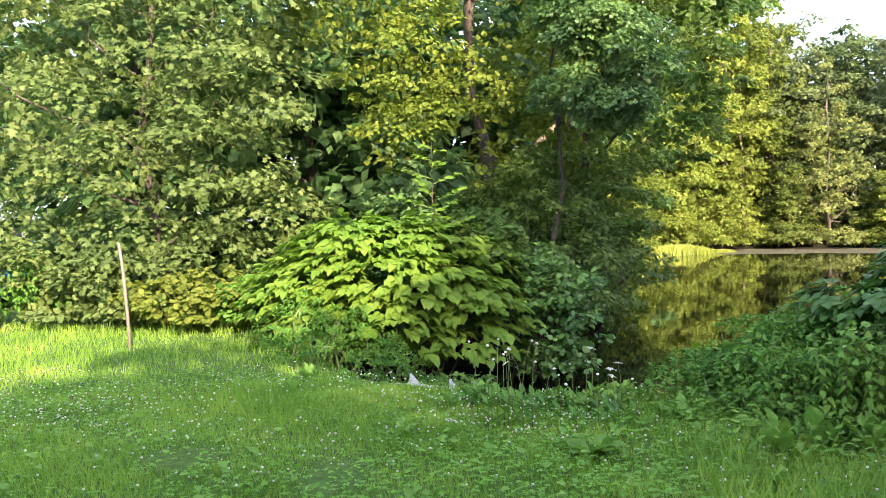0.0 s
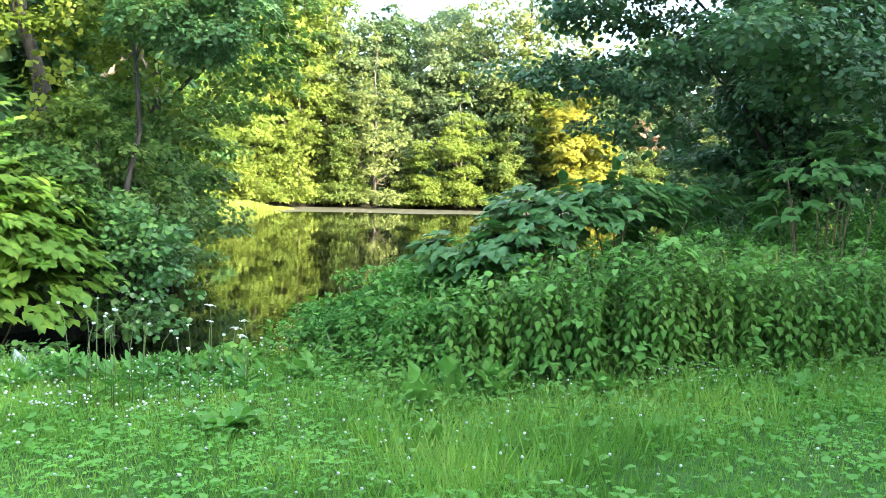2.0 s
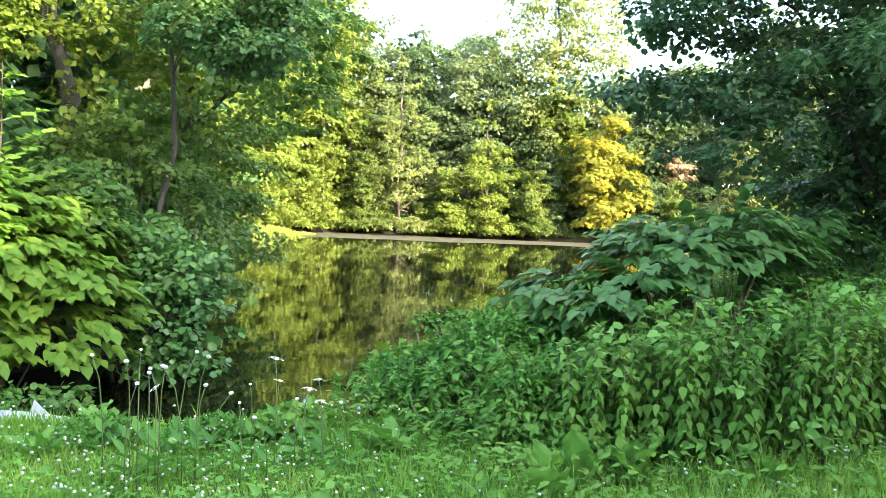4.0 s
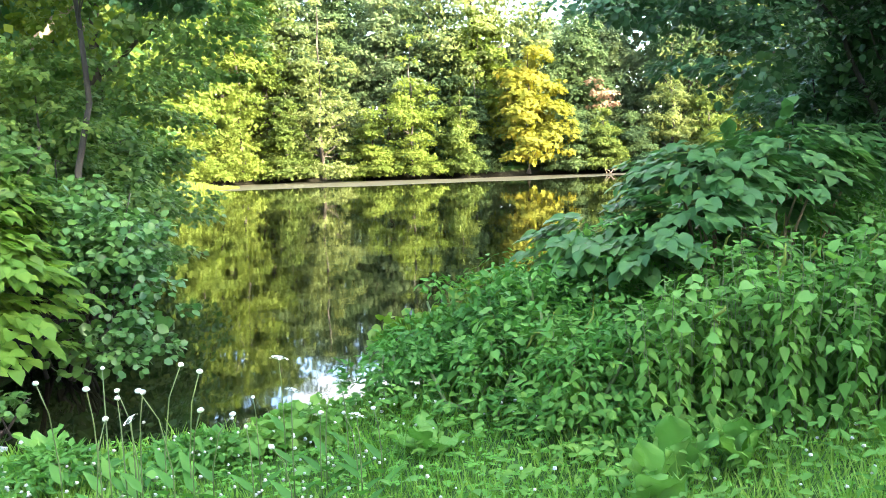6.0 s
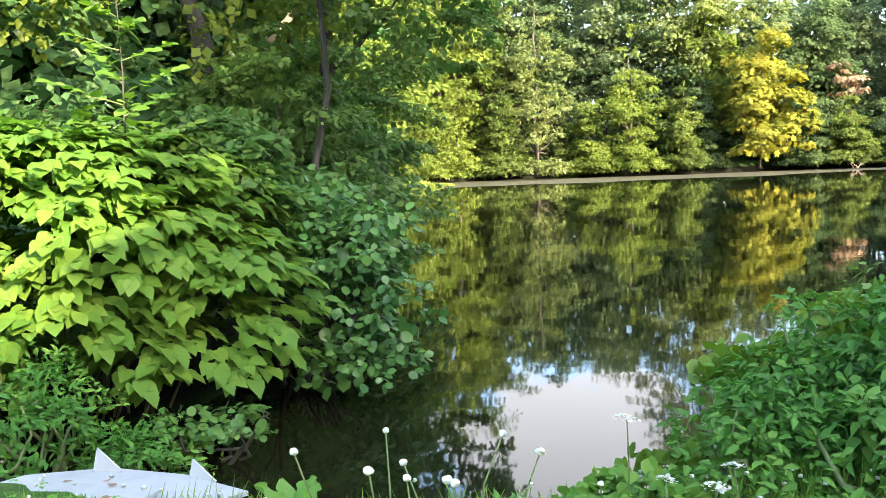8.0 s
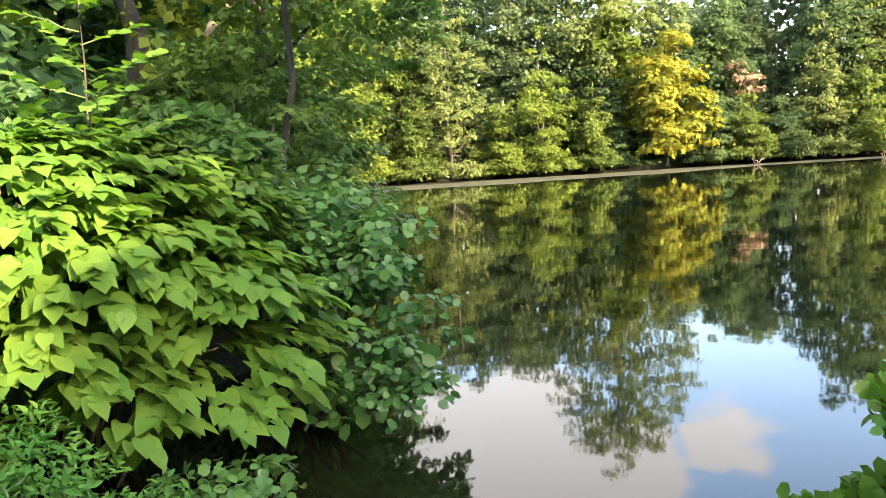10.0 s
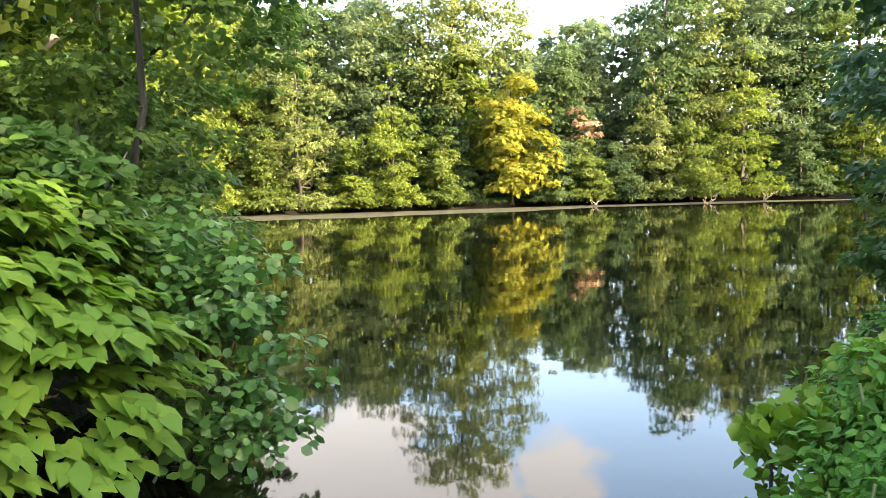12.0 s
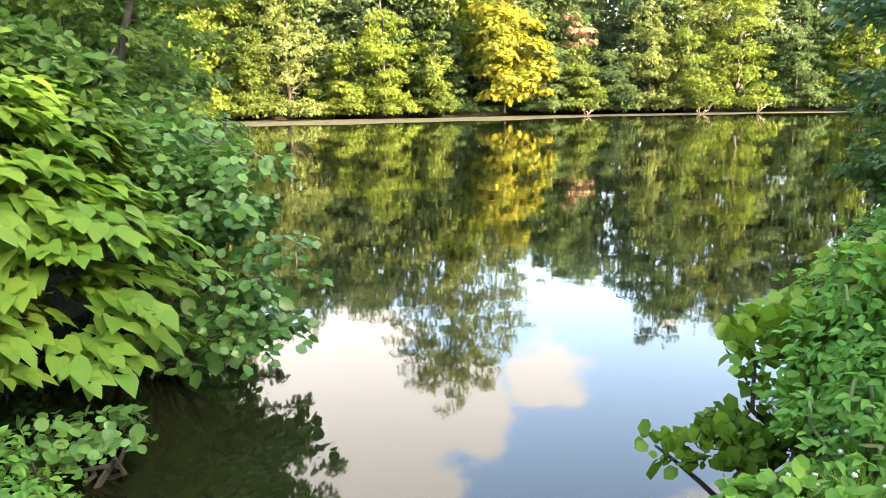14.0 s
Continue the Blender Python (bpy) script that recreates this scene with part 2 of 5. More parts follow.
def water_material():
    m, t, out = nodes_of("pond_water")
    geo = t.nodes.new("ShaderNodeNewGeometry")
    mp = add(t, "ShaderNodeMapping", Scale=(1.0, 1.0, 1.0))
    t.links.new(geo.outputs["Position"], mp.inputs["Vector"])
    a = add(t, "ShaderNodeTexNoise", Scale=1.3, Detail=2.0)
    b = add(t, "ShaderNodeTexNoise", Scale=7.0, Detail=2.0)
    t.links.new(mp.outputs["Vector"], a.inputs["Vector"])
    t.links.new(mp.outputs["Vector"], b.inputs["Vector"])
    b1 = add(t, "ShaderNodeBump", Strength=0.04, Distance=0.05)
    b2 = add(t, "ShaderNodeBump", Strength=0.02, Distance=0.008)
    t.links.new(a.outputs["Fac"], b1.inputs["Height"])
    t.links.new(b.outputs["Fac"], b2.inputs["Height"])
    t.links.new(b1.outputs["Normal"], b2.inputs["Normal"])
    p = add(t, "ShaderNodeBsdfPrincipled", Roughness=0.03, IOR=1.38)
    p.inputs["Base Color"].default_value = (0.007, 0.009, 0.003, 1)
    t.links.new(b2.outputs["Normal"], p.inputs["Normal"])
    t.links.new(p.outputs[0], out.inputs["Surface"])
    return m


WATER = water_material()


# ---- mesh helpers ----
rng = np.random.default_rng(7)


def mesh_of(name, verts, faces, mat, smooth=True):
    """A mesh from vertex rows and faces, which are lists or an array of equal length."""
    me = bpy.data.meshes.new(name)
    verts = np.asarray(verts, np.float32)
    if isinstance(faces, np.ndarray):
        n, k = faces.shape
        me.vertices.add(len(verts))
        me.vertices.foreach_set("co", verts.ravel())
        me.loops.add(n * k)
        me.loops.foreach_set("vertex_index", faces.ravel().astype(np.int32))
        me.polygons.add(n)
        me.polygons.foreach_set("loop_start", np.arange(0, n * k, k, dtype=np.int32))
        me.polygons.foreach_set("loop_total", np.full(n, k, np.int32))
        me.update(calc_edges=True)
    else:
        me.from_pydata([tuple(map(float, v)) for v in verts], [], faces)
        me.update()
    if smooth:
        me.polygons.foreach_set("use_smooth", np.ones(len(me.polygons), bool))
    me.materials.append(mat)
    return me


def part(name, mesh, parent=None, label="", kind=""):
    ob = new(name, mesh)
    if parent is not None:
        ob.parent = parent
    return tagged(ob, label, kind=kind)


def thing(name, place, label, category, group="", kind=""):
    ob = new(name)
    ob.empty_display_size = 0.2
    ob.matrix_world = Matrix.Translation(place)
    return tagged(ob, label, category, group, kind)


# leaf shapes: verts along +y from the stalk, faces as quads (a triangle repeats no vertex: quads only)
DIAMOND = (np.array([[0, 0, 0], [0.42, 0.45, 0.06], [0, 1, -0.05], [-0.42, 0.45, 0.06]]), np.array([[0, 1, 2, 3]]))
OVAL = (np.array([[0, 0, 0], [0.38, 0.25, 0.07], [0.4, 0.68, 0.05], [0, 1, -0.08], [-0.4, 0.68, 0.05], [-0.38, 0.25, 0.07]]),
        np.array([[0, 1, 2, 3], [0, 3, 4, 5]]))
ROUND = (np.array([[0, 0, 0], [0.26, 0.1, 0.05], [0.42, 0.42, 0.08], [0.3, 0.8, 0.03], [0, 0.98, -0.08], [-0.3, 0.8, 0.03], [-0.42, 0.42, 0.08], [-0.26, 0.1, 0.05], [0, 0.5, -0.01]]),
         np.array([[0, 1, 2, 8], [8, 2, 3, 4], [0, 8, 6, 7], [8, 4, 5, 6]]))
HEART = (np.array([[0, 0, 0], [0.28, -0.09, 0.04], [0.43, 0.21, 0.1], [0.37, 0.55, 0.08], [0, 1.06, -0.16], [-0.37, 0.55, 0.08], [-0.43, 0.21, 0.1], [-0.28, -0.09, 0.04], [0, 0.5, -0.01]]),
         np.array([[0, 1, 2, 8], [8, 2, 3, 4], [0, 8, 6, 7], [8, 4, 5, 6]]))
LANCE = (np.array([[0, 0, 0], [0.24, 0.26, 0.05], [0.17, 0.62, 0.02], [0, 1, -0.14], [-0.17, 0.62, 0.02], [-0.24, 0.26, 0.05]]),
         np.array([[0, 1, 2, 3], [0, 3, 4, 5]]))
LOBED = (np.array([[0, 0, 0], [0.55, 0.08, 0.0], [0.26, 0.36, 0.03], [0.52, 0.72, -0.06], [0.16, 0.68, 0.02], [0, 1.0, -0.1], [-0.16, 0.68, 0.02],
                   [-0.52, 0.72, -0.06], [-0.26, 0.36, 0.03], [-0.55, 0.08, 0.0], [0, 0.4, 0]]),
         np.array([[0, 1, 2, 10], [2, 3, 4, 10], [4, 5, 6, 10], [6, 7, 8, 10], [8, 9, 0, 10]]))
SPEAR = (np.array([[-0.5, 0, 0], [0.5, 0, 0], [0.06, 1.0, 0.0], [-0.06, 1.0, 0.0]]), np.array([[0, 1, 2, 3]]))
BLADE = (np.array([[-0.5, 0, 0], [0.5, 0, 0], [0.36, 0.6, 0.0], [-0.36, 0.6, 0.0], [0.05, 1.0, 0.0], [-0.05, 1.0, 0.0]]), np.array([[0, 1, 2, 3], [3, 2, 4, 5]]))


def scatter(places, tips, ups, sizes, shape, widths=None, bend=0.0):
    """Vertex and face arrays for many leaves: stalk places, tip directions, upper-side directions, lengths."""
    v, f = shape
    n, k = len(places), len(v)
    y = tips / np.linalg.norm(tips, axis=1, keepdims=True)
    x = np.cross(y, ups)
    x /= np.linalg.norm(x, axis=1, keepdims=True) + 1e-9
    z = np.cross(x, y)
    s = sizes[:, None]
    w = s if widths is None else widths[:, None]
    out = places[:, None] + x[:, None] * (v[None, :, 0:1] * w[:, None]) + y[:, None] * (v[None, :, 1:2] * s[:, None]) + z[:, None] * (v[None, :, 2:3] * s[:, None])
    if bend:
        out[..., 2] -= bend * (v[None, :, 1] ** 2) * sizes[:, None]
    faces = f[None] + (np.arange(n) * k)[:, None, None]
    return out.reshape(-1, 3), faces.reshape(-1, f.shape[1])


def unit(n):
    v = rng.normal(size=(n, 3))
    return v / np.linalg.norm(v, axis=1, keepdims=True)


def tube(path, radii, sides=8):
    """A tapered tube along a path."""
    path = [Vector(p) for p in path]
    verts, faces = [], []
    for i, p in enumerate(path):
        way = (path[min(i + 1, len(path) - 1)] - path[max(i - 1, 0)]).normalized()
        q = way.to_track_quat("Z", "Y")
        for s in range(sides):
            a = 2 * math.pi * s / sides
            verts.append(p + q @ Vector((math.cos(a), math.sin(a), 0)) * radii[i])
    for i in range(len(path) - 1):
        for s in range(sides):
            t2 = (s + 1) % sides
            faces.append((i * sides + s, i * sides + t2, (i + 1) * sides + t2, (i + 1) * sides + s))
    faces.append(tuple(range(sides))[::-1])
    faces.append(tuple((len(path) - 1) * sides + s for s in range(sides)))
    return verts, faces


def wavy(a, b, n, amp):
    a, b = Vector(a), Vector(b)
    pts = []
    for i in range(n + 1):
        u = i / n
        off = Vector(rng.normal(size=3)) * amp * math.sin(math.pi * u)
        pts.append(a.lerp(b, u) + off)
    return pts


def crown_leaves(blobs, count, size, shape, clump=0.5, per=80, droop=0.5, shell=0.8, inner=0.12, tier=0.56, stray=0.14):
    """Leaves of a crown made of egg-shaped masses (x, y, z, rx, ry, rz): each mass carries rounded boughs, each bough a skin of leaves; larger leaves fill the shaded inside."""
    blobs = np.asarray(blobs, float)
    area = (blobs[:, 3] * blobs[:, 4] + blobs[:, 4] * blobs[:, 5] + blobs[:, 3] * blobs[:, 5])
    boughs = max(3, count // per)
    which = rng.choice(len(blobs), boughs, p=area / area.sum())
    d = unit(boughs)
    d[:, 2] = np.where(d[:, 2] < -0.5, -d[:, 2], d[:, 2])
    rad = shell + (1.06 - shell) * rng.random(boughs) ** 0.7
    c = blobs[which, :3] + d * blobs[which, 3:] * rad[:, None]
    rc = clump * (0.55 + 0.75 * rng.random(boughs) ** 1.5)
    own = np.repeat(np.arange(boughs), per)
    n = len(own)
    dl = unit(n)
    facing = (dl * d[own]).sum(-1)
    dl = np.where((facing < -0.3)[:, None], -dl, dl)
    dl = np.where((dl[:, 2] < -0.55)[:, None], dl * np.array([1, 1, -0.3]), dl)
    thick = 0.55 + 0.5 * rng.random(n) ** 0.6
    ragged = 1 + 0.22 * np.sin(dl[:, 0] * 6 + own) * np.cos(dl[:, 1] * 7 + own * 1.7)
    p = c[own] + dl * (rc[own] * thick * ragged)[:, None] * np.array([1.15, 1.15, tier])
    out = dl + d[own] * 0.4
    flat = out * np.array([1, 1, 0.25])
    tips = flat * 0.8 + rng.normal(size=(n, 3)) * 0.5 + np.array([0, 0, -droop])
    ups = out * 0.85 + np.array([0, 0, 0.6]) + rng.normal(size=(n, 3)) * stray
    v, f = scatter(p, tips, ups, size * (0.6 + 0.7 * rng.random(n)), shape)
    m = int(count * inner)
    if m:
        w2 = rng.choice(len(blobs), m, p=area / area.sum())
        q = blobs[w2, :3] + unit(m) * blobs[w2, 3:] * (0.35 + 0.4 * rng.random(m))[:, None]
        v2, f2 = scatter(q, unit(m) + np.array([0, 0, -0.5]), unit(m) + np.array([0, 0, 0.6]), size * (1.2 + 0.6 * rng.random(m)), shape)
        v, f = np.concatenate([v, v2]), np.concatenate([f, f2 + len(v)])
    return v, f


def make_tree(name, base, height, blobs, count, leaf, mat, shape, label, category="tree", trunk_r=0.18, clump=0.6, per=80, droop=0.5, limbs=6, group="", shell=0.8, lean=(0, 0), bark=None):
    """A tree: tapered trunk, limbs into the masses of the crown, and the crown of leaves. The masses are given from the base."""
    bark = bark or BARK
    tree = thing(name, base, label, category, group)
    top = Vector((lean[0], lean[1], height))
    path = wavy((0, 0, -0.3), top, 8, height * 0.012)
    radii = [trunk_r * (1.25 if i == 0 else 1) * (1 - 0.85 * i / 8) for i in range(9)]
    part("trunk", mesh_of("trunk", *tube(path, radii, 10), bark), tree)
    order = sorted(range(len(blobs)), key=lambda i: -blobs[i][3] * blobs[i][5])[:limbs]
    for i in order:
        b = blobs[i]
        u = min(0.85, max(0.2, (b[2] - 0.35 * b[5] - 0.6) / height))
        start = path[int(u * 8)]
        end = (b[0] + 0.5 * b[3] * np.sign(b[0] + 1e-6), b[1], b[2] + 0.3 * b[5])
        limb = wavy(start, end, 6, 0.12)
        r0 = trunk_r * (1 - 0.8 * u) * 0.36
        part("limb", mesh_of("limb", *tube(limb, [r0 * (1 - 0.14 * k) for k in range(7)], 7), bark), tree)
    v, f = crown_leaves(blobs, count, leaf, shape, clump, per, droop, shell)
    part("crown", mesh_of("crown", v, f, mat, False), tree, kind="stuff")
    return tree


def random_blobs(height, radius, low=0.15, n=9, narrow=0.55):
    """Masses of an ordinary crown of that height and radius, from low * height upwards."""
    out = []
    for i in range(n):
        u = (i + 0.5) / n
        z = height * (low + (1 - low) * u * 0.92)
        r = radius * math.sin(math.pi * (0.22 + 0.7 * u)) ** 0.7
        a = i * 2.4 + rng.random()
        s = r * (0.55 + 0.15 * rng.random())
        out.append((math.cos(a) * r * 0.5, math.sin(a) * r * 0.5, z, s, s, max(height * 0.11, s * narrow + 0.3)))
    return out


def cone_blobs(height, radius, levels=8):
    """Masses of a young tree branched to the ground: tiers of boughs that draw in to a pointed top."""
    out = []
    for i in range(levels):
        u = (i + 0.4) / levels
        r = radius * (1 - u) ** 0.7 * (0.8 + 0.35 * rng.random())
        for k in range(3 if u < 0.6 else 2):
            a = i * 1.9 + k * (2.1 if u < 0.6 else 3.1) + 0.7 * rng.random()
            s = r * (0.42 + 0.16 * rng.random())
            out.append((math.cos(a) * r * 0.62, math.sin(a) * r * 0.62, height * (0.03 + 0.93 * u) + 0.25 * rng.normal(), s, s, 0.3 * s + 0.035 * height))
    for k in range(6):
        a = k * 1.05 + 0.4 * rng.random()
        out.append((math.cos(a) * radius * 0.6, math.sin(a) * radius * 0.6, 0.25, radius * 0.42, radius * 0.42, 0.5))
    return out


# ---- pond, ground ----
POND = [(-0.45, 9.9), (0.45, 9.1), (1.2, 8.7), (2.0, 8.4), (3.0, 8.25), (4.6, 8.9), (7, 9.9), (11, 11.5), (18, 13), (30, 16), (48, 20), (65, 30.5),
        (57.2, 40.7), (45, 49.4), (36.0, 51.2), (26.4, 59.6), (18.5, 59), (13.5, 54), (11.5, 48), (10, 42), (8, 34), (5.2, 25), (3.0, 17.5), (1.5, 14), (-0.3, 12.6), (-0.9, 11.4)]


def pond_depth(x, y):
    """Signed distance to the pond's edge, positive inside."""
    p = np.stack([x, y], -1)
    best = np.full(x.shape, 1e9)
    inside = np.zeros(x.shape, bool)
    m = len(POND)
    for i in range(m):
        a, b = np.array(POND[i]), np.array(POND[(i + 1) % m])
        ab = b - a
        u = np.clip(((p - a) @ ab) / (ab @ ab), 0, 1)
        best = np.minimum(best, np.linalg.norm(p - a - u[..., None] * ab, axis=-1))
        cross = ((a[1] > y) != (b[1] > y)) & (x < (b[0] - a[0]) * (y - a[1]) / (b[1] - a[1] + 1e-12) + a[0])
        inside ^= cross
    return np.where(inside, best, -best)


def ground_height(x, y):
    d = pond_depth(x, y)
    s = np.clip((d + 1.1) / 1.8, 0, 1)
    s = s * s * (3 - 2 * s)
    lump = 0.03 * np.sin(x * 1.7 + 0.6) * np.cos(y * 1.3) + 0.015 * np.sin(x * 4.1) * np.sin(y * 3.7)
    rise = 3.5 * np.clip((-d - 9) / 18, 0, 1) * np.clip((y + 0.6 * x - 50) / 15, 0, 1)
    return lump - 1.25 * s + rise


def axis_steps(fine_a, fine_b, step):
    inner = list(np.arange(fine_a, fine_b + 1e-6, step))
    mid = [fine_b + 2.0 * i for i in range(1, 41)]
    low = [fine_a - 2.0 * i for i in range(1, 21)]
    return np.array([-1500, -600, -250, -120, -70] + low[::-1] + inner + mid + [120, 180, 300, 700, 1500], float)


gx, gy = axis_steps(-12, 14, 0.25), axis_steps(-4, 18, 0.25)
gxx, gyy = np.meshgrid(gx, gy)
gz = ground_height(gxx, gyy)
gi = np.arange(gxx.size).reshape(gxx.shape)
quads = np.stack([gi[:-1, :-1], gi[:-1, 1:], gi[1:, 1:], gi[1:, :-1]], -1).reshape(-1, 4)
ground = part("ground", mesh_of("ground", np.stack([gxx, gyy, gz], -1).reshape(-1, 3), quads, GROUND))
tagged(ground, "grassy ground falling to the pond's bank", "ground", kind="structure")
water = part("water", mesh_of("water", [(-2, 7, WATER_Z), (70, 7, WATER_Z), (70, 66, WATER_Z), (-2, 66, WATER_Z)], [(0, 1, 2, 3)], WATER, False))
tagged(water, "still dark pond water mirroring trees and sky", "water", kind="structure")


# ---- far shore ----
FAR_PATH = [(20, 62), (26, 62.5), (31, 57), (36, 53.2), (43.5, 49.8), (50, 45.5), (56, 41), (63, 33)]


def far_tree(x, y, height, radius, mat, label, count=7000, leaf=0.34, low=0.04, clump=0.9, name="far_tree", n=10, shell=0.8, per=90, narrow=0.55, category="tree", shape=DIAMOND, group="trees on the far shore"):
    return make_tree(name, (x, y, -0.1), height * 0.9, random_blobs(height, radius, low, n, narrow), count, leaf, mat, shape, label, category,
                     0.016 * height, clump, per, 0.5, 5, group, shell)


# front row at the water: low overhanging shrubs and young trees
FRONT = [
    (18.4, 59.0, 11.0, 3.0, FAR_LIME), (22.0, 60.0, 12.0, 2.8, FAR_LIME), (25.0, 58.6, 7.0, 2.2, FAR_GREEN), (27.2, 57.4, 13.6, 3.7, FAR_GREY), (30.3, 55.4, 5.5, 1.9, FAR_LIME), (32.8, 54.0, 10.5, 2.7, FAR_LIME),
    (35.9, 52.2, 6.5, 1.9, FAR_GREEN), (37.6, 52.6, 8.0, 1.8, FAR_DARK), (43.6, 48.8, 5.0, 2.0, FAR_DARK), (45.8, 47.4, 4.6, 2.2, FAR_GREEN), (48.0, 46.4, 4.8, 2.2, FAR_DARK), (50.6, 44.9, 11.0, 2.6, FAR_GREY),
    (52.6, 43.0, 8.5, 2.4, FAR_GREEN), (56.2, 40.9, 13.0, 3.1, FAR_LIME), (60.2, 38.4, 8.0, 2.5, FAR_DARK), (63.6, 35.2, 10.0, 3.0, FAR_LIME), (65.8, 29.5, 10.0, 3.6, FAR_GREEN)]
for x, y, h, r, m in FRONT:
    t0 = make_tree("far_tree", (x, y, -0.2), h * 0.92, cone_blobs(h, r), 10500, 0.18, m, DIAMOND, "young leafy tree branched down to the pond's far shore", "tree", 0.013 * h, 0.42, 60, 0.5, 5, "trees on the far shore", 0.6)
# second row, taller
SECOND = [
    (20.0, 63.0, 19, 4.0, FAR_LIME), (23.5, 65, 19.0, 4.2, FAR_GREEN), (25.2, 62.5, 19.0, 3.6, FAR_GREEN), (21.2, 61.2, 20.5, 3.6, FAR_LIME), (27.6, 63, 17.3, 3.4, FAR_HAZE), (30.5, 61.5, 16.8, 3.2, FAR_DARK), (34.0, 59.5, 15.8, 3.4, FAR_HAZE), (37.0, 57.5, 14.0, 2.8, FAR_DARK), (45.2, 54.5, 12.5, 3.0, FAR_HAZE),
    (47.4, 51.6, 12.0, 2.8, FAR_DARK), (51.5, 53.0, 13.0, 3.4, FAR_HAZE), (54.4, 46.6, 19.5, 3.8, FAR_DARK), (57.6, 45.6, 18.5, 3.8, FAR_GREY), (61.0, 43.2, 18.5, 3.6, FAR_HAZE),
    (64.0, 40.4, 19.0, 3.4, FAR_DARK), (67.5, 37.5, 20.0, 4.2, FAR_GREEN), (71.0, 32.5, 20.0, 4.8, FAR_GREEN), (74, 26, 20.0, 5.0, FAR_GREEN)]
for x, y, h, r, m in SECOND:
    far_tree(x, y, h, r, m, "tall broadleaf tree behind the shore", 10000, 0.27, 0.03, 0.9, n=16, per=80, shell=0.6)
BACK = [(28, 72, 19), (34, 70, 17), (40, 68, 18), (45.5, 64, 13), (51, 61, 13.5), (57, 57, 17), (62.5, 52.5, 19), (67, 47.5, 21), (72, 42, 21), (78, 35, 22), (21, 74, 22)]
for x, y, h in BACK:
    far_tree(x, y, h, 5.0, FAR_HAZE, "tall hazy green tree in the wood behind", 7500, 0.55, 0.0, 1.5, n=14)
# the silver tree with feathery crown
far_tree(40.2, 55.8, 23.0, 6.2, FAR_GREY, "tall silvery feathery tree with drooping twigs", 22000, 0.24, 0.28, 0.8, "willow_tree", 18, 0.55, 60, 0.8, shape=DIAMOND)
ub = []
for (ax, ay), (bx, by) in zip(FAR_PATH[:-1], FAR_PATH[1:]):
    for k in range(4):
        u = (k + rng.random()) / 4
        ub.append((ax + (bx - ax) * u + 2.2, ay + (by - ay) * u + 2.6, 0.3, 1.9, 1.6, 2.2 + rng.random()))
tagged(part("undergrowth", mesh_of("undergrowth", *crown_leaves(ub, 14000, 0.36, DIAMOND, 0.8, 60), ALDER_DARK, False)), "dark dense undergrowth along the far shore", "undergrowth", kind="stuff")
# yellowing horse chestnut at the water
make_tree("chestnut_tree", (40.6, 50.0, -0.2), 8.6, [(0, -0.6, 3.2, 2.7, 2.6, 2.0), (0.4, -0.8, 1.5, 2.9, 2.4, 1.4), (-0.2, 0, 5.2, 2.3, 2.2, 1.9), (0.1, 0, 7.2, 1.8, 1.8, 1.7), (-1.6, -0.5, 4.2, 1.4, 1.4, 1.4), (1.5, -1.0, 2.4, 1.6, 1.5, 1.5)],
          5500, 0.3, CHESTNUT, LOBED, "yellowing horse chestnut tree leaning over the water", "tree", 0.16, 0.75, 60, 0.6)
far_tree(39.5, 54.5, 12.5, 2.4, FAR_LIME, "slender yellow-green tree behind the chestnut", 4500, 0.32, 0.2)
# brown-leaved tree added in place of a sunlit brick wall seen through leaves
make_tree("brick_standin_tree", (47.3, 48.9, 0), 6.2, [(0, 0, 4.9, 1.1, 1.0, 0.9), (-0.6, 0, 5.9, 0.7, 0.7, 0.7), (0.7, 0, 5.5, 0.7, 0.7, 0.7)], 480, 0.26, BROWN_LEAF, DIAMOND,
          "pinkish brown leafy stand-in for a brick wall behind the trees", "tree", 0.07, 0.5, 40, 0.5, 3)

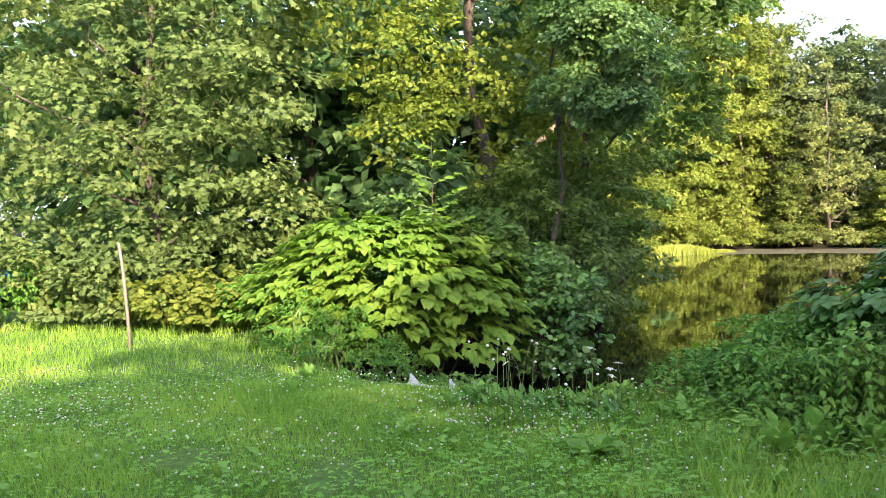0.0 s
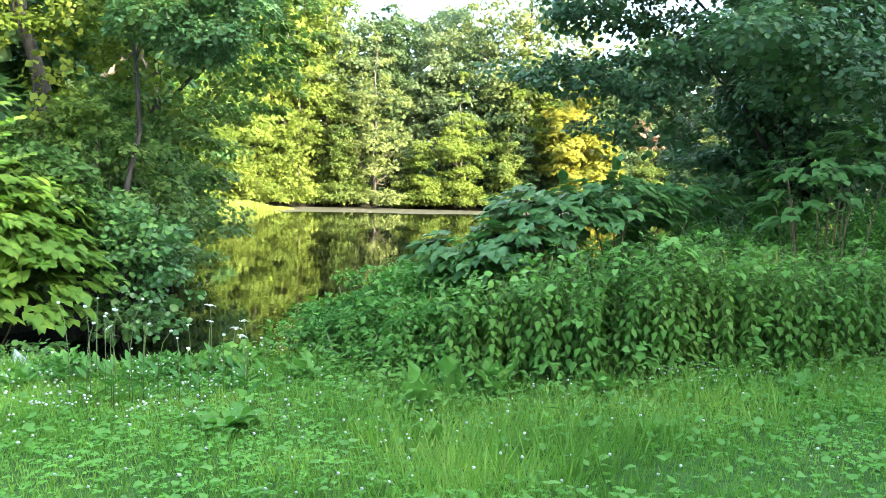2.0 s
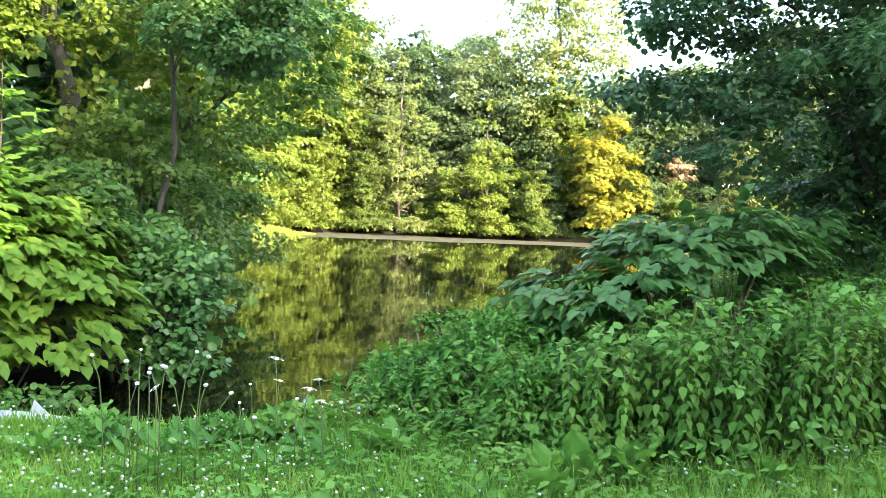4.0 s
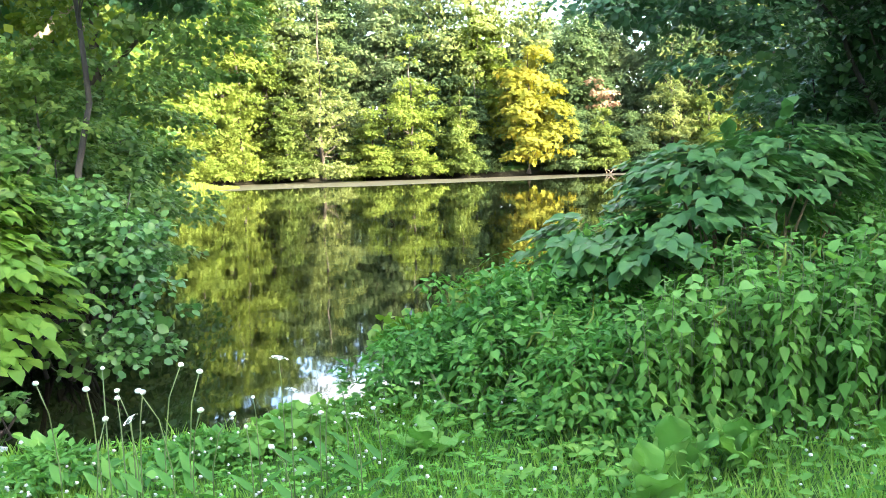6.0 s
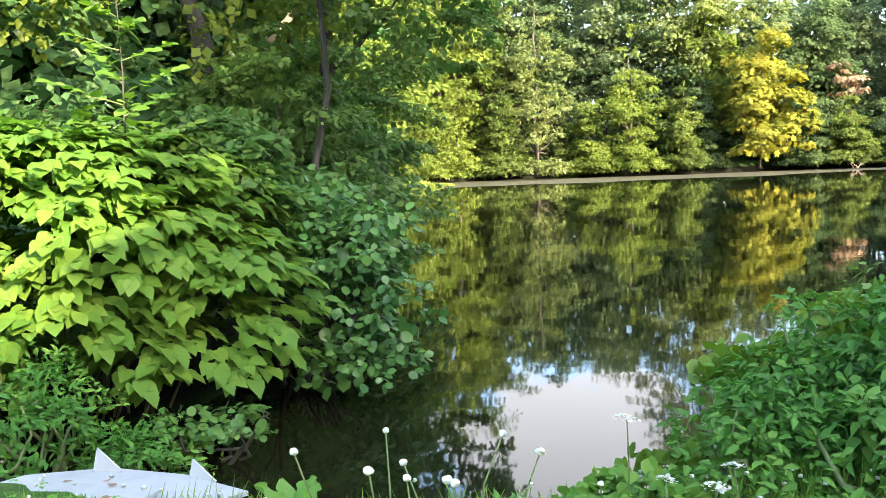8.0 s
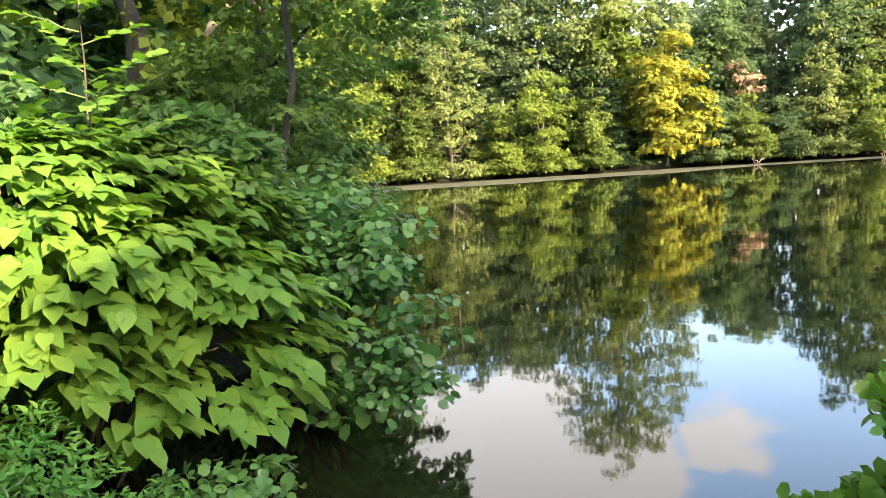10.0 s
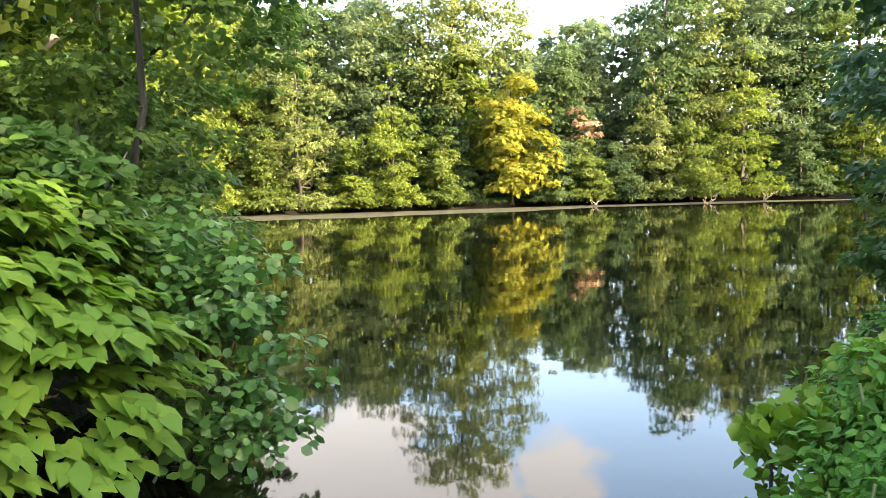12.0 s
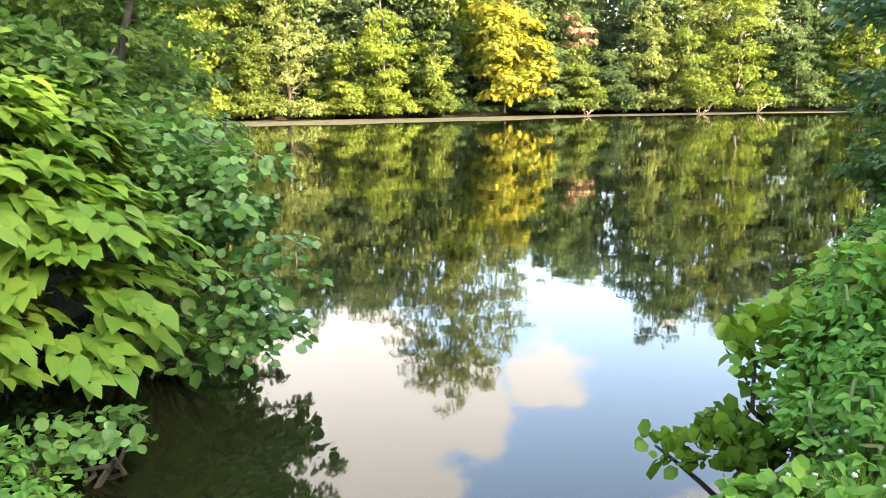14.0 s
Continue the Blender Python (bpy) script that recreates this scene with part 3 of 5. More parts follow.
# ---- left bank wood ----
LEFT = [
    ("alder_tree", (0.95, 17.2), 13, [(-2.6, -1.6, 5.8, 1.6, 1.5, 1.2), (-1.4, -2.2, 4.4, 1.3, 1.2, 1.0), (0.4, -2.4, 4.6, 1.4, 1.2, 1.1), (-3.0, -0.4, 7.6, 1.7, 1.5, 1.4), (0.2, -1.8, 7.2, 1.9, 1.6, 1.4),
                                    (1.4, -1.6, 3.6, 1.0, 0.9, 1.0), (2.2, -0.2, 5.8, 1.7, 1.6, 1.5), (-1.0, 0, 9.4, 2.4, 2.2, 1.8), (2.4, 0.5, 8.6, 2.2, 2.0, 1.8), (0.4, 0.4, 11.6, 2.4, 2.2, 1.8), (-1.8, -2.0, 3.2, 0.8, 0.8, 0.6), (0.0, -2.7, 3.3, 0.45, 0.4, 0.5), (0.3, -2.6, 4.2, 0.5, 0.4, 0.4), (-0.25, -2.6, 2.65, 0.3, 0.3, 0.35), (-0.9, -2.6, 3.6, 0.5, 0.4, 0.4)], 40000, 0.09, ALDER),
    ("alder_tree", (4.0, 21.5), 14, [(0.4, -1.8, 4.6, 2.0, 1.6, 1.4), (1.4, -1.2, 6.8, 2.0, 1.8, 1.5), (-0.6, -1.2, 7.6, 2.0, 1.7, 1.5), (-0.6, -1.4, 2.6, 1.7, 1.3, 1.0), (1.5, -0.6, 3.6, 1.4, 1.4, 1.0),
                                     (0.6, 0, 10.0, 3.0, 2.6, 2.0), (1.8, 0, 9.0, 2.2, 2.0, 1.7), (0.4, 0, 12.6, 2.6, 2.2, 1.8), (-2.0, -1, 2.0, 1.6, 1.2, 1.2), (2.0, -1.2, 5.2, 1.4, 1.2, 1.0), (2.6, -0.8, 7.2, 1.4, 1.3, 1.0)], 36000, 0.128, ALDER_MID),
    ("alder_tree", (4.8, 31.0), 14, random_blobs(14.5, 3.6, 0.03, 12), 30000, 0.15, ALDER),
    ("maple_tree", (6.8, 39.5), 15, random_blobs(15.5, 3.5, 0.02, 13), 22000, 0.19, FAR_LIME),
    ("alder_tree", (9.4, 48.5), 15, random_blobs(15.5, 3.8, 0.02, 13), 17000, 0.22, FAR_LIME),
    ("alder_tree", (15.5, 58.5), 13, random_blobs(13.0, 4.4, 0.02, 11), 9000, 0.3, FAR_LIME),
    ("alder_tree", (19.5, 64.0), 14, random_blobs(15, 4.4, 0.02, 11), 8000, 0.32, FAR_GREEN),
]
for name, (x, y), h, blobs, count, leaf, mat in LEFT:
    make_tree(name, (x, y, -0.1), h, blobs, count, leaf, mat, DIAMOND, "tall leafy tree leaning out from the pond's bank", "tree", 0.2, 0.42 if leaf < 0.14 else 0.8, 100, 0.5, 3 if leaf < 0.11 else 7, "trees on the bank")
make_tree("alder_tree", (1.95, 15.0, -0.3), 7.5, [(0.7, -2.0, 4.8, 0.6, 0.7, 0.5), (0.95, -2.1, 3.65, 0.45, 0.5, 0.35), (0.2, -1.9, 3.95, 0.5, 0.5, 0.35), (0.45, -1.9, 5.8, 0.7, 0.7, 0.5), (0.1, -1.8, 5.0, 0.45, 0.5, 0.4), (0.45, -1.7, 6.9, 0.8, 0.8, 0.6), (1.3, -2.1, 4.2, 0.4, 0.4, 0.3)],
          19000, 0.066, ALDER_DARK, OVAL, "dark alder tree leaning far out over the water, in shade", "tree", 0.055, 0.34, 70, 0.45, 4, "trees on the bank", 0.6, (0.2, -0.9))
for x, y, h, r in [(-3.5, 22.0, 13, 4.0), (-5.2, 26.5, 13, 4.0), (-1.0, 24.5, 13, 3.6), (-8.0, 21.5, 12, 3.5), (-9.0, 25.0, 14, 5.0), (0.5, 28.0, 15, 4.5), (-5, 32, 15, 5), (4, 38, 15, 5), (-15, 24, 13, 5), (7, 50, 16, 5.5), (-20, 34, 14, 6)]:
    far_tree(x, y, h, r, ALDER_DARK, "dark shaded tree deep in the wood", 5000, 0.35, 0.0, 1.2, "wood_tree", 12, group="trees of the wood")

wb = [(-26 + 2.6 * i + rng.normal(), 27.5 + 1.5 * rng.normal(), 2.5, 2.2, 1.6, 5.5 + 2 * rng.random()) for i in range(12)] + [(-4 + 1.6 * i, 23.5 + 1.8 * i, 2.0, 1.8, 1.4, 5.0 + 2 * rng.random()) for i in range(8)]
tagged(part("undergrowth", mesh_of("undergrowth", *crown_leaves(wb, 24000, 0.32, DIAMOND, 0.9, 80), ALDER_DARK, False)), "dark dense undergrowth inside the wood", "undergrowth", kind="stuff")
# shrubs along the bank, reaching down to the water
for x, y, r, h, mat, leaf in [(1.6, 14.9, 0.75, 3.4, ALDER_MID, 0.075), (0.9, 15.4, 0.8, 3.0, ALDER_MID, 0.08), (2.3, 16.2, 1.3, 2.2, ALDER_MID, 0.1), (3.8, 19.8, 1.6, 3.0, ALDER_MID, 0.11), (4.4, 24.8, 1.6, 4.0, ALDER, 0.13), (5.4, 31.5, 1.9, 4.8, ALDER, 0.16), (7.4, 39.5, 2.1, 5.0, FAR_LIME, 0.19), (9.2, 48.5, 2.2, 5.0, FAR_LIME, 0.21), (14.0, 57.0, 2.6, 5.0, FAR_LIME, 0.22), (-0.6, 15.2, 1.4, 2.3, ALDER_DARK, 0.11)]:
    make_tree("bank_shrub", (x, y, -0.4), h * 0.8, random_blobs(h, r, 0.06, 8), 6500, leaf, mat, DIAMOND, "bushy alder shrub on the bank hanging over the water", "shrub", 0.07, 0.3 * r, 80, 0.5, 5, "shrubs on the bank")

# maple with big lobed leaves beside the meadow
make_tree("maple_tree", (-5.6, 16.0, 0), 9.5, [(0.6, -1.4, 2.6, 2.0, 1.5, 1.0), (2.0, -0.8, 3.8, 1.7, 1.5, 0.9), (-1.4, -1.4, 3.4, 2.0, 1.6, 1.0), (0.6, -1.2, 4.8, 2.2, 1.6, 1.0), (-3.2, -0.6, 4.8, 2.0, 1.6, 1.2), (2.2, -0.4, 5.4, 1.5, 1.4, 0.9),
          (-1.2, -1.0, 6.2, 2.2, 1.7, 1.1), (1.2, -0.6, 6.8, 2.2, 1.7, 1.0), (-2.8, 0, 7.2, 2.2, 1.8, 1.3), (0.6, 0, 8.4, 2.4, 2.0, 1.3), (-1.6, 0, 9.6, 2.4, 2.0, 1.4), (1.9, -1.0, 1.7, 1.4, 1.2, 0.8), (-3.0, -0.8, 2.2, 1.6, 1.2, 1.0), (-0.2, -1.6, 1.2, 1.7, 1.0, 0.7), (-2.2, -1.5, 1.0, 1.4, 0.9, 0.6), (1.4, -1.6, 0.9, 1.2, 0.8, 0.6)],
          31000, 0.098, MAPLE, LOBED, "young maple tree with large lobed leaves beside the meadow", "tree", 0.16, 0.6, 80, 0.35, 9)

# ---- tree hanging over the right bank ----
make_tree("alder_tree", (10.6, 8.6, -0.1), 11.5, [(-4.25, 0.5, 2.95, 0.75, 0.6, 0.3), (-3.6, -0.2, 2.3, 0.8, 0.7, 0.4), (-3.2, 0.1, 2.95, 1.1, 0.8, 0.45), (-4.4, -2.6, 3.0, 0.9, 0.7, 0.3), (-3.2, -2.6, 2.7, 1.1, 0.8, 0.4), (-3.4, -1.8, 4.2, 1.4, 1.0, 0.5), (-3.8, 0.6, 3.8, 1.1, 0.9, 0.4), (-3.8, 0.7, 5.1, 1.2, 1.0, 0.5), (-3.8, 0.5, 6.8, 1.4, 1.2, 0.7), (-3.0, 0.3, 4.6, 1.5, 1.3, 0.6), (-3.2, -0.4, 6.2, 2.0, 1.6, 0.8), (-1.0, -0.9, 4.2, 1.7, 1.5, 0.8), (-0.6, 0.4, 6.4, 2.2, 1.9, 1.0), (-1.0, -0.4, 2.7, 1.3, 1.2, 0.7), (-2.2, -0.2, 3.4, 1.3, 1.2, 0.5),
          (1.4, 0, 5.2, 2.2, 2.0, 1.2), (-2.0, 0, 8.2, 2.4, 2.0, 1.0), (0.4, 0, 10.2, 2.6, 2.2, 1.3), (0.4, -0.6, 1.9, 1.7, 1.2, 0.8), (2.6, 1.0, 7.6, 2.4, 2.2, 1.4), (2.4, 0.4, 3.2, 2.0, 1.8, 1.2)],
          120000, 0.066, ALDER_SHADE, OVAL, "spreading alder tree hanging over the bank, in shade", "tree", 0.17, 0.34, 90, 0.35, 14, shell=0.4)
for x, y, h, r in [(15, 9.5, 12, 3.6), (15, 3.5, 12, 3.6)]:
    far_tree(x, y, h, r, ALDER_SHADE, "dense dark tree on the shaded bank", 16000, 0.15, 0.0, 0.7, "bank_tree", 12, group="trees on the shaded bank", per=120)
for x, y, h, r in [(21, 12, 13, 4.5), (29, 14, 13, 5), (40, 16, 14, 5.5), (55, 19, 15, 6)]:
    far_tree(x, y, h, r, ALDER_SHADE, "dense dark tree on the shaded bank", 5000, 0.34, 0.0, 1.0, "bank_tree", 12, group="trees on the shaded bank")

# ---- unseen trees added behind the camera to shade bank and meadow ----
rng = np.random.default_rng(23)
for x, y, h, r in [(-19, -10, 8.0, 4.2), (-13, -10, 8.3, 4.0), (-7.5, -10, 8.2, 4.0), (-2, -10, 8.3, 3.8), (3.4, -10, 9.5, 3.4), (7.2, -9.0, 9.0, 2.6), (9.0, -10.6, 13.2, 2.8), (9.8, -10, 13.7, 3.2), (10.6, -12.5, 14.0, 3.0), (12.8, -10.5, 21.0, 3.2), (17.3, -10, 18, 4.2), (22, -9, 20, 5), (28, -8, 18, 5)]:
    far_tree(x, y, h, r, FAR_GREEN, "unseen dense broadleaf tree added behind the camera to cast shade", 5000, 0.6, 0.0, 1.2, "shade_caster_tree", 12, group="trees behind the path")


# ---- bushes ----
def bush(name, base, blobs, count, leaf, mat, shape, label, category, clump=0.3, per=40, droop=0.4, stems=8, stem_mat=None, shell=0.75):
    b = thing(name, base, label, category)
    for i in range(stems):
        bl = blobs[i % len(blobs)]
        end = (bl[0] + bl[3] * 0.5 * rng.normal(), bl[1] + bl[4] * 0.5 * rng.normal(), bl[2] + bl[5] * 0.4)
        part("stem", mesh_of("stem", *tube(wavy((bl[0] * 0.4 + 0.1 * rng.normal(), bl[1] * 0.4, -0.2), end, 5, 0.06), [0.022 - 0.003 * k for k in range(6)], 6), stem_mat or STEM), b)
    v, f = crown_leaves(blobs, count, leaf, shape, clump, per, droop, shell)
    part("foliage", mesh_of("foliage", v, f, mat, False), b, kind="stuff")
    return b


# rounded alder bush over the water
bush("alder_bush", (1.2, 12.3, -0.45), [(0, 0, 0.95, 0.7, 0.8, 0.55), (0.3, -0.45, 0.95, 0.45, 0.45, 0.26), (-0.3, 0.35, 1.55, 0.65, 0.65, 0.3), (0.35, -0.15, 1.55, 0.4, 0.4, 0.16), (0.68, -0.55, 1.25, 0.3, 0.3, 0.12), (0.62, -0.8, 0.75, 0.36, 0.3, 0.13), (0.3, -0.8, 0.4, 0.5, 0.4, 0.22), (0.05, -0.95, 0.1, 0.45, 0.35, 0.18),
     (0.55, 0.5, 1.1, 0.5, 0.5, 0.25), (0.7, 1.3, 0.8, 0.8, 0.9, 0.5), (-0.5, -0.3, 1.75, 0.4, 0.35, 0.14), (0.75, -0.15, 0.75, 0.4, 0.35, 0.16), (0.5, -0.75, 1.0, 0.35, 0.25, 0.1), (0.75, -0.95, 0.38, 0.3, 0.25, 0.1), (0.45, -1.1, 0.15, 0.3, 0.2, 0.08)],
     5600, 0.08, ALDER_BUSH, OVAL, "rounded alder bush with bluish green leaves over the water", "bush", 0.2, 22, 0.3, 12, BARK, 0.5)
bush("alder_bush", (0.3, 12.5, 0), [(0.2, 0, 1.55, 0.45, 0.45, 0.28), (0.45, -0.3, 1.4, 0.38, 0.4, 0.26), (0.35, -0.6, 1.15, 0.35, 0.35, 0.28)], 1500, 0.088, ALDER_MID, OVAL, "leafy green shrub rising behind the knotweed", "bush", 0.17, 16, 0.25, 8, BARK)
bush("alder_bush", (10.8, 11.0, -0.5), [(0, -0.3, 0.5, 0.9, 0.6, 0.4), (-0.7, -0.4, 0.75, 0.6, 0.5, 0.3), (0.6, -0.2, 1.0, 0.9, 0.7, 0.4), (0.2, -0.2, 1.5, 0.6, 0.5, 0.3)], 3200, 0.08, ALDER_MID, OVAL, "green alder bush hanging over the water in shade", "bush", 0.22, 30, 0.4, 8, BARK, 0.5)
bush("alder_bush", (9.9, 9.0, -0.1), [(0, 0, 0.8, 1.1, 0.8, 0.7), (-0.5, 0.2, 1.7, 0.9, 0.7, 0.6), (0.7, 0.2, 2.0, 1.0, 0.8, 0.7), (0.2, 0, 2.7, 0.9, 0.7, 0.5), (-0.8, -0.1, 0.5, 0.7, 0.6, 0.5)], 7000, 0.085, ALDER_DARK, OVAL, "dense dark alder bush in the shade of the overhanging tree", "bush", 0.24, 36, 0.4, 8, BARK, 0.5)
# low growth in front of the maple and along the wood's edge
for x, y, rx, h, mat, shp, label in [(-8.5, 14.5, 1.8, 1.3, HERB, LANCE, "tall nettles at the wood's edge"), (-5.8, 14.2, 1.6, 1.1, MAPLE, OVAL, "leafy brambles under the maple"), (-3.9, 13.6, 1.2, 0.95, FAR_LIME, OVAL, "yellowing low shrub under the maple"),
                               (-2.6, 13.6, 1.1, 0.9, HERB, OVAL, "low green shrub beside the knotweed"), (-11.5, 15.0, 1.8, 1.3, HERB, LANCE, "tall nettles at the wood's edge")]:
    bush("shrub", (x, y, 0), [(0, 0, h * 0.5, rx, 0.9, h * 0.5), (rx * 0.5, -0.2, h * 0.4, rx * 0.6, 0.7, h * 0.42), (-rx * 0.5, -0.1, h * 0.45, rx * 0.6, 0.7, h * 0.45)], 2600, 0.1, mat, shp, label, "shrub", 0.2, 36, 0.3, 6)

# right bank: mixed herbs towards the water, a front of tall nettles, bindweed over both
MIXED = [(2.75, 7.5, 0.42, 0.5), (3.1, 7.0, 0.5, 0.7), (2.85, 6.5, 0.4, 0.42), (3.4, 7.7, 0.6, 0.6), (3.7, 7.1, 0.6, 0.85), (4.5, 7.9, 0.7, 0.7), (5.6, 8.1, 0.8, 0.8), (6.9, 8.2, 1.0, 0.9), (6.3, 7.0, 0.85, 1.0), (7.3, 6.9, 0.9, 1.05), (8.4, 6.8, 1.0, 1.2), (9.8, 6.6, 1.1, 1.4)]
for x, y, r, h in MIXED:
    clump = bush("herb_thicket", (x, y, -0.05), [(0, 0, h * 0.45, r, 0.5, h * 0.52), (-0.4 * r, -0.2, h * 0.3, r * 0.6, 0.4, h * 0.4), (0.4 * r, -0.2, h * 0.35, r * 0.6, 0.4, h * 0.45)] + [(r * rng.uniform(-0.85, 0.85), rng.uniform(-0.35, 0.15), h * (0.85 + 0.25 * rng.random()), 0.1, 0.1, 0.14 + 0.14 * rng.random()) for q in range(6)], int(2100 + 3400 * r * h), 0.058, HERB, LANCE,
                 "dense mixed green herbs and brambles on the bank", "herbs", 0.15, 22, 0.2, 8)
    part("bramble", mesh_of("bramble", *crown_leaves([(0, -0.05, h * 0.5, r * 1.02, 0.52, h * 0.56)], int(420 * (0.4 + r * h)), 0.046, OVAL, 0.16, 14, 0.2, 0.9, 0.0), NETTLE, False), clump, "broad dark bramble leaves", "stuff")
    for q in range(7):
        a0 = Vector((r * rng.uniform(-0.9, 0.9), rng.uniform(-0.45, 0.2), h * 0.55))
        part("flower_spike", mesh_of("flower_spike", *tube(wavy(a0, a0 + Vector((0.06 * rng.normal(), 0.04 * rng.normal(), h * (0.3 + 0.25 * rng.random()))), 4, 0.02), [0.004, 0.005, 0.007, 0.006, 0.003], 5), REED), clump, "pale seed spike")


def nettles(x, y, r, h, stalks):
    """Upright stalks, each with crossed pairs of drooping toothed leaves that grow smaller towards the top."""
    z0 = float(ground_height(np.array([x]), np.array([y]))[0])
    ob = thing("nettle_clump", (x, y, z0), "tall nettles with pale drooping leaves in a dense stand", "nettles", "nettles along the bank")
    ps, ts, us, ss, sv, sf = [], [], [], [], [], []
    for i in range(stalks):
        a, q = rng.uniform(0, 2 * math.pi), math.sqrt(rng.random())
        foot = Vector((r * q * math.cos(a), 0.75 * r * q * math.sin(a), -0.03))
        tall = h * (0.72 + 0.36 * rng.random()) * (1 - 0.18 * q * q)
        tip = foot + Vector((0.09 * rng.normal() + 0.1 * math.cos(a), 0.09 * rng.normal() - 0.05, tall))
        bow = foot.lerp(tip, 0.5) + Vector((0.03 * rng.normal(), 0.03 * rng.normal(), 0))
        path = [foot, bow, tip]
        v, f = tube(path, [0.005, 0.004, 0.0015], 4)
        sf += [tuple(k + len(sv) for k in face) for face in f]
        sv += v
        turn = rng.uniform(0, math.pi)
        pairs = int(8 + tall * 7)
        for k in range(pairs):
            u = 0.18 + 0.82 * (k + 0.9) / pairs
            p = foot.lerp(bow, u * 2) if u < 0.5 else bow.lerp(tip, u * 2 - 1)
            for side in (0, math.pi):
                b = turn + side + 0.3 * rng.normal()
                out = Vector((math.cos(b), math.sin(b), 0))
                ps.append(p + out * 0.012)
                ts.append(out * 0.75 + Vector((0, 0, -0.75 + 1.0 * max(0, u - 0.72) * 3 + 0.2 * rng.normal())))
                us.append(out * 0.75 + Vector((0, 0, 0.7)) + Vector(rng.normal(size=3)) * 0.15)
                ss.append((0.09 - 0.034 * u ** 2) * (0.75 + 0.5 * rng.random()))
            turn += math.pi / 2
    part("stalk_mass", mesh_of("stalk_mass", sv, sf, STEM), ob, kind="stuff")
    part("foliage", mesh_of("foliage", *scatter(np.array(ps), np.array(ts), np.array(us), np.array(ss), NETTLE_LEAF), NETTLE, False), ob, kind="stuff")
    part("bindweed", mesh_of("bindweed", *crown_leaves([(0, -0.1, h * 0.5, r, 0.75 * r, h * 0.5)], int(120 * (0.4 + r * h)), 0.06, HEART, 0.14, 10, 0.2, 0.9, 0.0), DOCK, False), ob, "small light green bindweed leaves", "stuff")
    for q in range(2):
        a0 = Vector((r * rng.uniform(-0.8, 0.8), rng.uniform(-0.4, 0.2), h * 0.75))
        part("seed_tassel", mesh_of("seed_tassel", *tube(wavy(a0, a0 + Vector((0.07 * rng.normal(), -0.05, h * 0.2 * rng.random() + 0.06)), 4, 0.02), [0.005, 0.008, 0.01, 0.008, 0.003], 5), REED), ob, "yellowish seed tassel")
    return ob


NETTLE_LEAF = (np.array([[0, 0, 0], [0.27, 0.16, 0.06], [0.25, 0.45, 0.05], [0, 1, -0.14], [-0.25, 0.45, 0.05], [-0.27, 0.16, 0.06], [0, 0.42, -0.01]]), np.array([[0, 1, 2, 6], [6, 2, 3, 4], [0, 6, 4, 5]]))
for x, y, r, h, k in [(3.25, 6.05, 0.38, 0.9, 46), (3.75, 5.75, 0.42, 1.05, 56), (4.3, 5.55, 0.45, 1.12, 60), (4.9, 5.5, 0.48, 1.15, 60), (5.5, 5.4, 0.5, 1.12, 60), (6.2, 5.3, 0.52, 1.08, 56), (7.0, 5.3, 0.55, 1.1, 50), (7.9, 5.2, 0.6, 1.1, 46), (3.95, 6.35, 0.42, 1.05, 40), (5.9, 6.1, 0.55, 1.15, 44), (6.9, 6.1, 0.6, 1.1, 40), (9.0, 5.3, 0.7, 1.15, 46), (2.95, 6.6, 0.3, 0.62, 30), (2.75, 7.0, 0.3, 0.55, 28)]:
    nettles(x, y, r, h, int(1.35 * k))


# ---- knotweed ----
def heart_leaf_mesh(k, mat):
    v, f = HEART
    w = v.copy()
    w[:, 0] *= 0.9 + 0.1 * k
    w[:, 2] += 0.03 * np.sin(w[:, 1] * 5 + k)
    return mesh_of("leaf", w, f, mat)


HEARTS = {m.name: [heart_leaf_mesh(k, m) for k in range(3)] for m in (KNOTWEED, KNOT_SHADE)}


